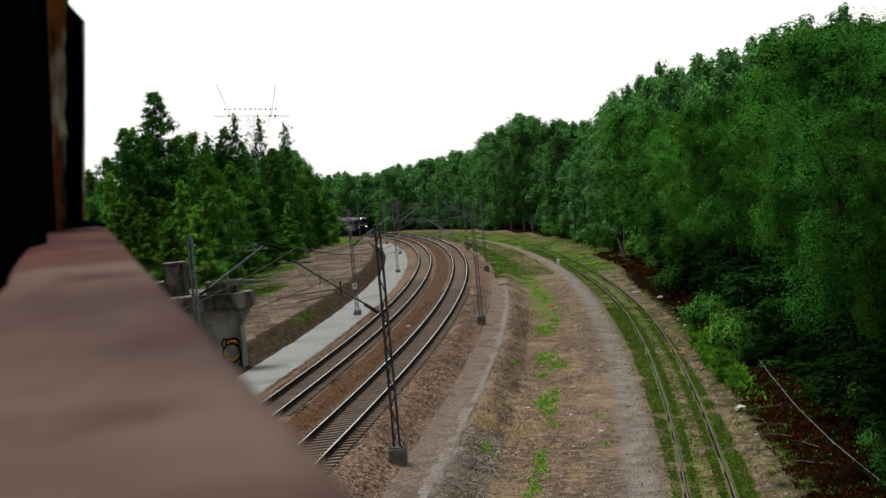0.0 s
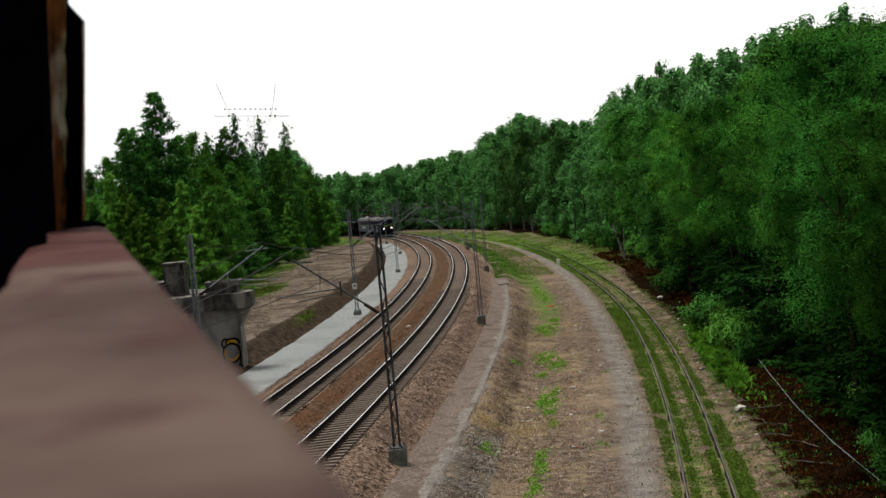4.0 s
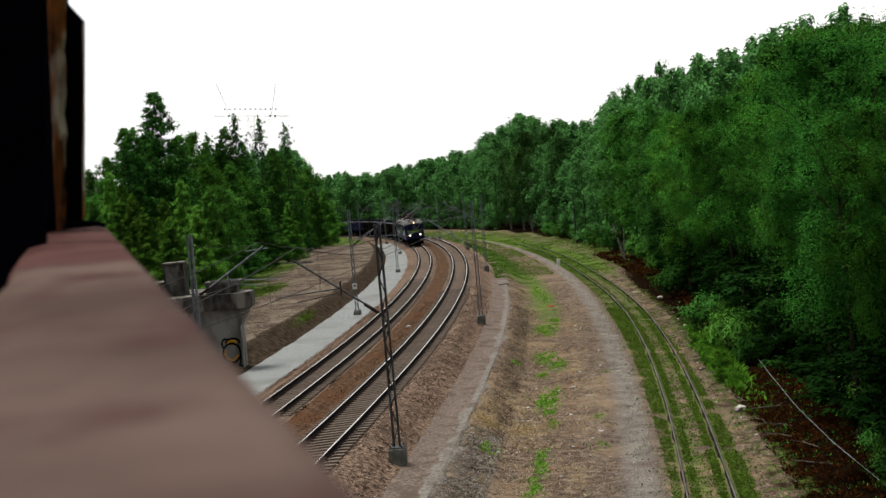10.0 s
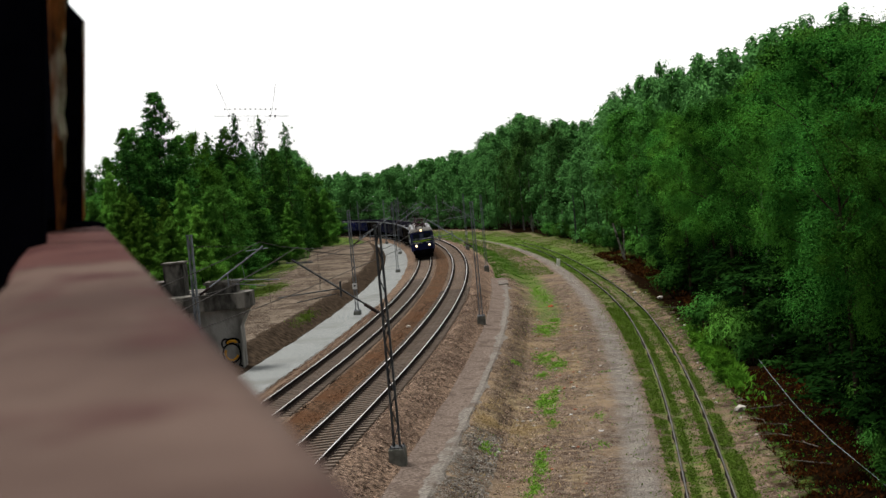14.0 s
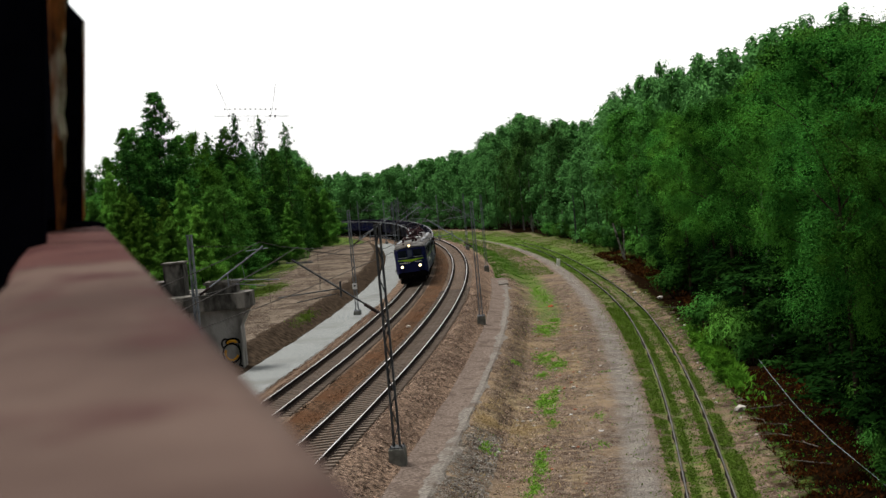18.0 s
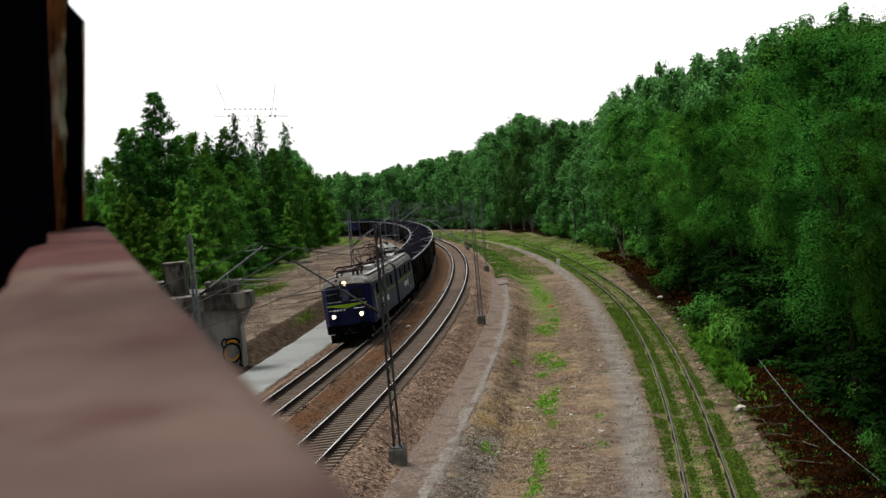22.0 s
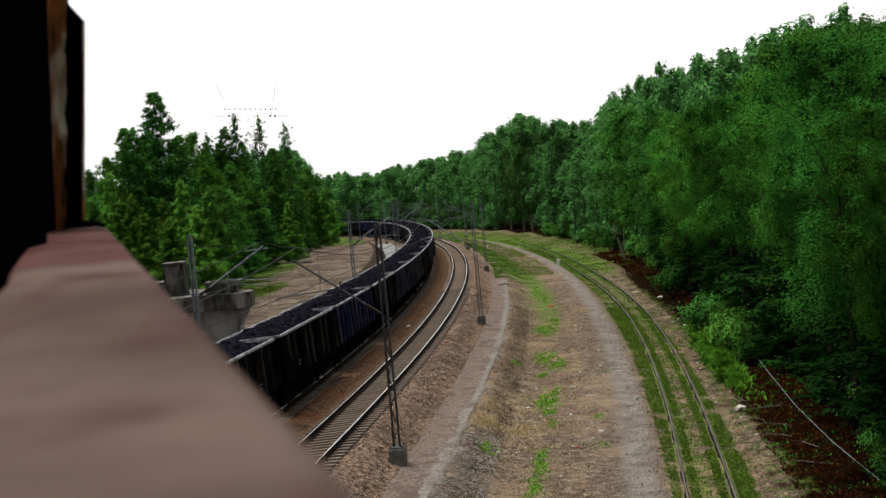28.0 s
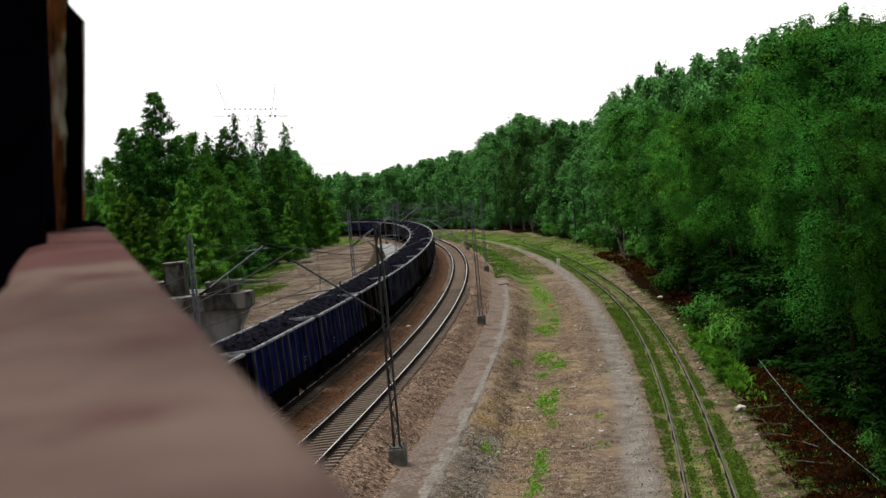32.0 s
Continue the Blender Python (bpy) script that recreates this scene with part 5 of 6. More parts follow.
SKY_AZ = [-16, -14, -12.8, -12.2, -11.7, -11.0, -10.57, -10.2, -9.87, -9.33, -8.97, -8.43, -8.2, -7.3, -6.46, -5.7, -5.2, -4.95, -4.65, -4.4, -3.9, -1.55, 0, 1.2, 2.0, 3.0, 3.7, 5.0, 6.2, 7.0, 8.0, 9.66, 10.9, 11.4, 13.9, 16, 18]
SKY_EL = [0.8, 1.4, 2.5, 3.1, 3.6, 4.0, 4.5, 3.9, 3.1, 3.0, 2.5, 2.7, 2.25, 2.15, 2.1, 2.2, 1.85, 1.45, 1.35, 0.95, 0.95, 1.09, 1.35, 1.45, 2.05, 2.55, 2.6, 2.25, 2.4, 3.35, 3.9, 4.25, 4.4, 4.75, 5.1, 5.5, 5.7]

FOOT = [(-28.5, 196, 6), (-26.2, 199, 5), (-24.9, 204, 6), (-24.6, 212, 6.5), (-25.2, 226, 6), (-26.2, 238, 7), (-27.0, 250, 6.5), (-27.8, 262, 7.5), (-28.5, 274, 7), (-28.9, 286, 8), (-29.2, 298, 9), (-30, 190, 7), (-27.5, 216, 8), (-28.5, 232, 9)]

def full_height(p, ground, radius=2.0):
    """The tree height that fits the skyline in the camera's view here."""
    d = math.hypot(p.x, p.y)
    az = math.degrees(math.atan2(p.x, p.y))
    w = math.degrees(radius / d) * 0.5
    e = min(float(np.interp(az + k * w, SKY_AZ, SKY_EL)) for k in (-1, 0, 1))
    return EYE.z + d * math.tan(radians(e)) - ground

def build_woods():
    rnd = random.Random(11)
    broad = "broadleaf tree with a full green crown"
    near = [tree("broadleaf_tree", "tall leafy birch at the wood's edge", 20 + k, 15, 2.8, 24, 1250, 0.048, L_NEAR, M_BIRCH if k % 2 else M_BARK, (0.1, 0.3, 0.36)[k % 3], clump=0.9, flat=1.05, droop=0.9) for k in range(6)]
    mid = [tree("broadleaf_tree", "leafy green tree in the wood", 40 + k, 15, 2.7, 24, 330, 0.095, L_MID if k % 2 else L_FAR, M_BIRCH if k == 1 else M_BARK, 0.18, clump=0.9, flat=1.15, droop=0.9) for k in range(6)]
    far = [tree("broadleaf_tree", "dark green tree of the distant wood", 60 + k, 15, 2.9, 17, 92, 0.2, L_HAZE, M_BARK, 0.02, clump=0.95, flat=1.25, droop=0.9) for k in range(5)]
    cone = [tree("conifer", "pointed dark green conifer", 80 + k, 15, 3.0, 46, 300, 0.1, L_SPRUCE, M_BARK, 0.04, "cone", 0.85, 0.9) for k in range(3)]
    dusk = [tree("broadleaf_tree", "dull dark green birch in the wood", 50 + k, 15, 2.6, 24, 260, 0.1, L_DUSK, M_BIRCH, 0.17, clump=0.9, droop=1.3, flat=1.3) for k in range(3)]
    spire = [tree("broadleaf_tree", "broad pointed green tree rising over its neighbours", 90 + k, 15, 3.9, 105, 420, 0.085, L_FAR, M_BARK, 0.05, "spire", 0.62, 0.5) for k in range(2)]
    deep = [tree("broadleaf_tree", "added tree that keeps light out of the wood", 70 + k, 15, 3.1, 16, 55, 0.32, L_FAR, M_BARK, 0.02, clump=1.15) for k in range(2)]
    shade_trees = [tree("understorey_tree", "near-black filler tree standing in for shade under the wood's edge", 75 + k, 15, 2.6, 14, 110, 0.2, L_WOOD_SHADE, M_BARK, 0.02, clump=1.2) for k in range(2)]
    high = [tree("broadleaf_tree", "tall birch with a high overhanging crown", 30 + k, 15, 3.3, 22, 1400, 0.044, L_NEAR, M_BARK, 0.4, clump=0.95, flat=1.0, droop=1.0) for k in range(3)]
    joined = []
    def put(kinds, p, h, wide=1.0):
        k = rnd.randrange(len(kinds))
        src = kinds[k]
        sc = h / 15
        if kinds is far or kinds is deep:
            joined.append((src, p.copy(), rnd.uniform(0, 6.28), sc ** 0.6 * wide, sc))
            return
        m = Matrix.Translation(p) @ Matrix.Rotation(rnd.uniform(0, 6.28), 4, "Z") @ Matrix.Diagonal((sc ** 0.6 * wide, sc ** 0.6 * wide, sc, 1))
        plant(src, m)
    # outer side of the line, row behind row
    for o0, step, kmin, kmax in ((24.3, 7.4, 0.7, 0.98), (28.5, 5.2, 0.75, 1.05), (33, 6.2, 0.92, 1.06), (39, 9.0, 0.98, 1.08)):
        s = -6.0 + rnd.uniform(0, 3)
        while s < 400:
            o = o0 + rnd.uniform(-1.0, 1.0) + (0.02 * s if s > 80 else 0)
            p = place(s, o)
            d = math.hypot(p.x, p.y)
            az = math.degrees(math.atan2(p.x, p.y))
            p.z = rough_level(s, o) - 0.1
            if az < 19.5 and d > 46 and not (o0 < 25 and 20 < s < 38):
                h = full_height(p, p.z) * rnd.uniform(kmin, kmax)
                if s > 200:
                    h *= 0.98
                put(dusk if 2.0 < az < 5.0 and d > 120 and o0 < 36 and rnd.random() < 0.75 else high if o0 < 25 and d < 150 and rnd.random() < 0.75 else near if d < (108 if o0 < 25 else 80 if o0 < 30 else 58) else mid if d < (200 if o0 < 28 else 130) else far, p, max(6, min(h, 30)), rnd.uniform(0.8, 1.1))
            s += step * rnd.uniform(0.75, 1.25) * (1.0 if s < 120 else 1.25)
    # row added behind the wood to keep out light from the horizon
    s = -10.0
    while s < 170:
        o = 46 + rnd.uniform(-2, 2)
        p = place(s, o)
        p.z = rough_level(s, o) - 0.1
        if math.degrees(math.atan2(p.x, p.y)) < 30:
            put(deep, p, 13, 1.3)
        s += 4.5
    # unseen trees added beside the bridge to block sky light
    for k in range(34):
        s, o = rnd.uniform(-75, 4), rnd.uniform(22.5, 42)
        p = place(s, o)
        p.z = rough_level(s, o) - 0.1
        if p.y < 14:
            put(deep, p, rnd.uniform(12, 17), 1.2)
    # near-black trees added to stand in for shade behind the edge
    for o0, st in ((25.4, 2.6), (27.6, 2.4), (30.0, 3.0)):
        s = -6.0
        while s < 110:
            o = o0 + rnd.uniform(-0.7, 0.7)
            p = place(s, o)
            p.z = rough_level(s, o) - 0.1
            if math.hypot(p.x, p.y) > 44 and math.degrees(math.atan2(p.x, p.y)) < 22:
                put(shade_trees, p, rnd.uniform(4.5, 7.5), rnd.uniform(1.1, 1.5))
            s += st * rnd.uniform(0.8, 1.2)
    # beyond the bend
    for k in range(110):
        p = Vector((rnd.uniform(-75, 40), 0, 0))
        p.y = rnd.uniform(385, 470) + 0.2 * abs(p.x)
        if p.x < -20:
            p.y += 0.75 * (-20 - p.x)
        p.z = -1.8
        put(far, p, full_height(p, p.z) * rnd.uniform(0.88, 1.1), rnd.uniform(1.1, 1.6))
    # inner side
    spots = []
    for k in range(70):
        y = rnd.uniform(130, 330)
        lim = float(np.interp(y, [130, 180, 250, 340], [-25.0, -24.5, -27.5, -31]))
        spots.append((lim - abs(rnd.gauss(0, 9)) - (0.5 if y > 170 else 3), y))
    for x, y in spots:
        p = Vector((x, y, 0.35))
        az = math.degrees(math.atan2(x, y))
        if az < -16.5:
            continue
        h = full_height(p, 0.35, 2.4)
        put(cone if (az < -8.5 and rnd.random() < 0.45) else mid if y < 230 else far, p, max(4.5, h * rnd.uniform(0.6, 1.0)), rnd.uniform(0.8, 1.15))
    # the tall ones that stand out: x, y, height
    for x, y, h, kinds in ((-27.6, 150, 20.7, spire), (-29.3, 146, 17.2, spire), (-33.5, 160, 18.0, spire), (-26.8, 158, 16.6, spire), (-27.3, 168, 18.4, mid), (-33.5, 152, 15.6, mid), (-35.2, 150, 13.6, spire), (-28.3, 185, 18.1, cone), (-27.2, 196, 19.2, spire), (-26.6, 200, 21.2, cone), (-25.3, 215, 21.4, cone), (-23.7, 236, 21.3, cone), (-25.0, 290, 15.7, mid), (-24.4, 218, 16.6, spire), (-26.4, 205, 17.1, spire), (-25.9, 180, 16.4, spire), (-26.0, 262, 16.6, mid), (-25.6, 240, 17.0, spire), (-24.0, 170, 13.4, spire), (-21.4, 146, 11.2, mid), (-22.4, 160, 10.4, spire), (-23.4, 187, 11.0, spire)):
        put(kinds, Vector((x, y, 0.35)), 1.02 * h, 0.8 if kinds is cone else 1.15 if h > 20 else 0.95)
    # younger trees and bushes by the abutment
    bush = [tree("young_tree", "bright green young tree among taller trees", 100 + k, 15, 5.0, 48, 420, 0.12, L_YOUNG, M_BARK, 0.03, "spire", 1.15, 0.4) for k in range(3)]
    young = [(-26.4, 112, 10.0), (-30.7, 138, 13.0), (-27.3, 128, 11.5), (-24.5, 118, 10.4), (-21.5, 108, 8.8), (-21.8, 117, 9.7), (-19.2, 104, 8.2), (-20.7, 120, 11.3), (-18.5, 112, 9.0), (-19.7, 127, 10.6), (-23.8, 106, 7.6), (-20.9, 203, 8.6), (-21.2, 250, 10.8), (-20.4, 262, 10.6), (-22.6, 240, 10.1)]
    for k, (x, y, h) in enumerate(young):
        w = 0.3 + 0.013 * h
        plant(bush[k % 3], Matrix.Translation((x, y, 0.3)) @ Matrix.Rotation(rnd.uniform(0, 6.28), 4, "Z") @ Matrix.Diagonal((w * rnd.uniform(0.85, 1.15), w, h / 15, 1)))
    # leafy foot of the wood beside the sandy ground
    for x, y, h in FOOT:
        put(cone if int(y) % 3 else mid, Vector((x, y, 0.1)), h, 1.5)
    for x, y, h in ((-26.4, 312, 10.5), (-24.9, 318, 10), (-28.6, 300, 12), (-29, 318, 12), (-28.6, 282, 11.5), (-28.4, 240, 11), (-28.0, 205, 9)):
        plant(bush[int(y) % 3], Matrix.Translation((x, y, 0.35)) @ Matrix.Diagonal((1.05, 1.05, h / 15, 1)))
    # low growth along the wood's foot
    low = [shrub("shrub", "low leafy shrub at the wood's edge", 120 + k, 1.6, 0.9, 16, 600, 0.06, L_SHRUB if k == 0 else L_FAR) for k in range(3)]
    for k in range(48):
        s = rnd.uniform(34, 230) if k > 18 else rnd.uniform(25, 47)
        o = 22.0 + rnd.uniform(-0.4, 1.6) + (0.02 * s if s > 80 else 0) if k > 18 else rnd.uniform(20.2, 21.3)
        p = place(s, o)
        p.z = rough_level(s, o) - 0.05
        src = low[0] if k <= 18 else low[1 + k % 2]
        m = Matrix.Translation(p) @ Matrix.Rotation(rnd.uniform(0, 6.28), 4, "Z") @ Matrix.Scale(rnd.uniform(0.7, 1.5) if k > 18 else rnd.choice((0.2, 0.25, 0.3, 0.4, 0.45)) * rnd.uniform(0.8, 1.15), 4) @ Matrix.Diagonal((1, 1, 1.35, 1))
        plant(src, m)
    for s, o, k2 in ((6.0, 24.4, 1.3), (12.5, 24.9, 1.4), (4.0, 23.4, 0.8), (9.0, 23.9, 0.7)):
        p = place(s, o)
        p.z = rough_level(s, o) - 0.05
        plant(low[1 + int(s) % 2], Matrix.Translation(p) @ Matrix.Rotation(rnd.uniform(0, 6.28), 4, "Z") @ Matrix.Diagonal((k2, k2, 1.3 * k2, 1)))
    for s, o, h in ((18.0, 25.0, 16.5), (27, 25.4, 15), (33.0, 25.2, 14.5)):
        put(high, place(s, o, rough_level(s, o) - 0.1), h, 1.05)
    # the distant wood, too far off to tell its trees apart, and the light-blocking trees
    crowns, stems = {}, {}
    for src, p, a, w, h in joined:
        c, n = math.cos(a) * w, math.sin(a) * w
        turn = np.array([[c, -n, 0], [n, c, 0], [0, 0, h]], dtype=np.float32)
        for ob in src.children:
            if not ob.name.startswith(("crown", "trunk")):
                continue
            me = ob.data
            v = np.empty(len(me.vertices) * 3, dtype=np.float32)
            me.vertices.foreach_get("co", v)
            v = v.reshape(-1, 3) @ turn.T + np.array(p, dtype=np.float32)
            if ob.name.startswith("crown"):
                crowns.setdefault(me.materials[0].name, (me.materials[0], []))[1].append(v.reshape(-1, 3, 3))
            else:
                q = [tuple(f.vertices) for f in me.polygons]
                stems.setdefault("v", []).append(v[np.array(q)])
    wood = tagged(new("far_wood", flakes("far_wood", np.concatenate(stems["v"]), M_BARK)), "distant green wood beyond the bend, joined with added light-blocking trees", "wood", kind="stuff")
    for material, v in crowns.values():
        tagged(part("foliage", flakes("foliage", np.concatenate(v), material), None, wood), kind="stuff")
    for src in deep + shade_trees + near + high + mid + dusk + far + cone + spire + bush + low:
        if src.name not in PLANTED:
            for o in (*src.children_recursive, src):
                bpy.data.objects.remove(o)
# ---- grass, weeds, bracken, stones ----
def blades(name, label, category, n, seed, spot, size, material, thin=0.16, lean=0.5):
    """Many upright blades, where spot(rng) gives (s, o) or nothing."""
    rng = np.random.default_rng(seed)
    rnd = random.Random(seed)
    base = []
    tries = 0
    while len(base) < n and tries < n * 12:
        tries += 1
        q = spot(rnd)
        if q is None:
            continue
        p = place(*q)
        base.append((p.x, p.y, rough_level(*q)))
    c = np.array(base)
    n = len(c)
    h = size * rng.uniform(0.5, 1.4, n)
    a = rng.uniform(0, 6.283, n)
    side = np.stack([np.cos(a), np.sin(a), np.zeros(n)], 1) * (h * thin * rng.uniform(0.7, 1.6, n))[:, None]
    tip = np.stack([rng.normal(0, lean, n) * h, rng.normal(0, lean, n) * h, h], 1)
    v = np.stack([c, c + tip * 0.55 + side, c + tip, c + tip * 0.55 - side], 1)
    return tagged(new(name, flakes(name, v, material)), label, category, kind="stuff")

def patchy(s, o, k, cut):
    p = place(s, o)
    return bump_noise(p.x + 31, p.y - 17, k) > cut

def soft_patch(s, o, k, cut, r):
    p = place(s, o)
    v = bump_noise(p.x + 31, p.y - 17, k) + 0.5 * bump_noise(p.x, p.y, 3.1 * k)
    return v > cut + r.gauss(0, 0.24)

def build_growth():
    def siding(r):
        s, o = r.uniform(-4, 190) if r.random() < 0.4 else r.uniform(0, 75), r.gauss(18.1, 1.15)
        axis = siding_axis(s)
        if s < 62 + r.gauss(0, 6) and abs(abs(o - axis) - 0.7535) < 0.16 or (abs(o - axis) < 0.3 and r.random() < 0.85):
            return None
        if o < 16.5 and r.random() < 0.93:
            return None
        if o > 19.3 and r.random() < 0.85:
            return None
        return (s, o) if soft_patch(s, o, 0.5, -0.3, r) else None
    blades("grass", "green grass growing over the siding", "grass", 120000, 1, siding, 0.065, L_WEED, 0.3, 0.8)
    patches = [(87, 12.1, 5, 0.5), (97, 11.6, 6, 0.5), (61, 11.5, 3.2, 0.6), (66, 12.2, 2, 0.3), (45, 11.4, 2.2, 0.5), (41, 12.1, 2.2, 0.42), (37, 11.3, 1.0, 0.25), (27.6, 11.7, 1.9, 0.5), (30.5, 12.15, 1.2, 0.25), (24.5, 11.9, 1.0, 0.3), (21, 12.2, 1.0, 0.2), (12.5, 11.9, 2.2, 0.28), (8, 11.8, 1.4, 0.3), (5.5, 11.9, 0.8, 0.35), (13.8, 9.9, 0.7, 0.35), (15, 14.2, 0.8, 0.3), (22, 14.15, 0.7, 0.25), (40, 9.8, 0.5, 0.2), (36.5, 14.6, 0.4, 0.3)]
    def weeds(r):
        s, o, a, b = r.choices(patches, [(0.3 if q[0] > 80 or q[1] > 14 else 1.0) * q[2] * q[3] for q in patches])[0]
        s, o = s + r.gauss(0, 0.68) * a, o + r.gauss(0, 0.68) * b
        return (s, o) if noise.noise(Vector((s * 0.9, o * 2.3, 7.0))) > -0.12 + r.gauss(0, 0.16) else None
    blades("grass", "patches of bright green weeds on bare earth", "weeds", 11000, 2, weeds, 0.07, L_GRASS, 0.3, 0.8)
    def thin_weeds(r):
        s, o = r.uniform(-2, 110), r.uniform(9.2, 15.0)
        return (s, o) if soft_patch(s, o, 0.7, 0.4, r) else None
    blades("grass", "thin weeds scattered on bare earth", "weeds", 2500, 3, thin_weeds, 0.045, L_WEED, 0.35)
    def verge(r):
        s, o = r.uniform(108, 330), min(r.uniform(7.8, 12.6), r.uniform(7.8, 12.6))
        return (s, o) if soft_patch(s, o, 0.3, -0.05, r) else None
    blades("grass", "bright green grass verge by the track", "grass", 34000, 4, verge, 0.1, L_GRASS, 0.26)
    def far_verge(r):
        s, o = r.uniform(120, 340), r.uniform(11, 25)
        if 14.6 < o - 0.006 * (s - 120) < 16.6 and s < 260:
            return None
        return (s, o) if soft_patch(s, o, 0.2, -0.1, r) else None
    blades("grass", "rough grass before the far wood", "grass", 52000, 14, far_verge, 0.11, L_WEED, 0.3)
    def inner(r):
        if r.random() < 0.35:
            s, o = r.uniform(215, 330), r.uniform(-15, -7.5)
        elif r.random() < 0.7:
            s, o = r.uniform(85, 150), r.uniform(-25, -16)
        else:
            s, o = (r.gauss(65, 2.5), r.gauss(-6.3, 0.2)) if r.random() < 0.2 else (r.gauss(97, 6.5), r.gauss(-14.7, 0.8))
        return (s, o) if soft_patch(s, o, 0.25, 0.05 if s > 115 else -0.3, r) else None
    blades("grass", "rough grass on sandy ground", "grass", 18000, 5, inner, 0.12, L_WEED, 0.2)
    def dry(r):
        s, o = (r.gauss(20, 1.6), r.gauss(9.45, 0.25)) if r.random() < 0.25 else (r.gauss(20, 2.2), r.gauss(11.0, 0.6)) if r.random() < 0.3 else (r.uniform(2, 80), r.uniform(9.2, 14))
        return (s, o) if soft_patch(s, o, 0.6, 0.1, r) else None
    blades("dry_grass", "straw-coloured dry grass tufts", "grass", 9000, 6, dry, 0.08, L_DRY, 0.14, 0.8)
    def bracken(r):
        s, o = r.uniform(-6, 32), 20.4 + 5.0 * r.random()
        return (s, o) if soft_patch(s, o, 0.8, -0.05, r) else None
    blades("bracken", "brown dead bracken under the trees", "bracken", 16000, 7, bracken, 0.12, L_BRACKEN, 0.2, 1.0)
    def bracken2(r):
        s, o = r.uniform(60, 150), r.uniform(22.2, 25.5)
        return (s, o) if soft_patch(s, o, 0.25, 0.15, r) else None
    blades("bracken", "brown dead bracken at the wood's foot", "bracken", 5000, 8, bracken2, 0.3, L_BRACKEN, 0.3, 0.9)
    def tall(r):
        s, o = r.gauss(39, 5.5), r.gauss(20.95, 0.3)
        return (s, o) if soft_patch(s, o, 0.6, -0.15, r) else None
    blades("tall_weeds", "tall bright green weeds beside the siding", "weeds", 9000, 15, tall, 0.24, L_SHRUB, 0.16, 0.7)
    def under(r):
        s, o = r.uniform(-5, 60), r.uniform(19.8, 24)
        return (s, o) if soft_patch(s, o, 0.7, 0.3, r) else None
    blades("undergrowth", "green undergrowth at the wood's edge", "undergrowth", 3200, 9, under, 0.075, L_NEAR, 0.3, 0.8)

def stone_mesh(seed, material):
    rnd = random.Random(seed)
    bm = bmesh.new()
    bmesh.ops.create_icosphere(bm, subdivisions=1, radius=1.0)
    for v in bm.verts:
        v.co *= rnd.uniform(0.7, 1.25)
        v.co.z *= 0.6
    me = bpy.data.meshes.new("stone")
    bm.to_mesh(me)
    bm.free()
    me.materials.append(material)
    return me

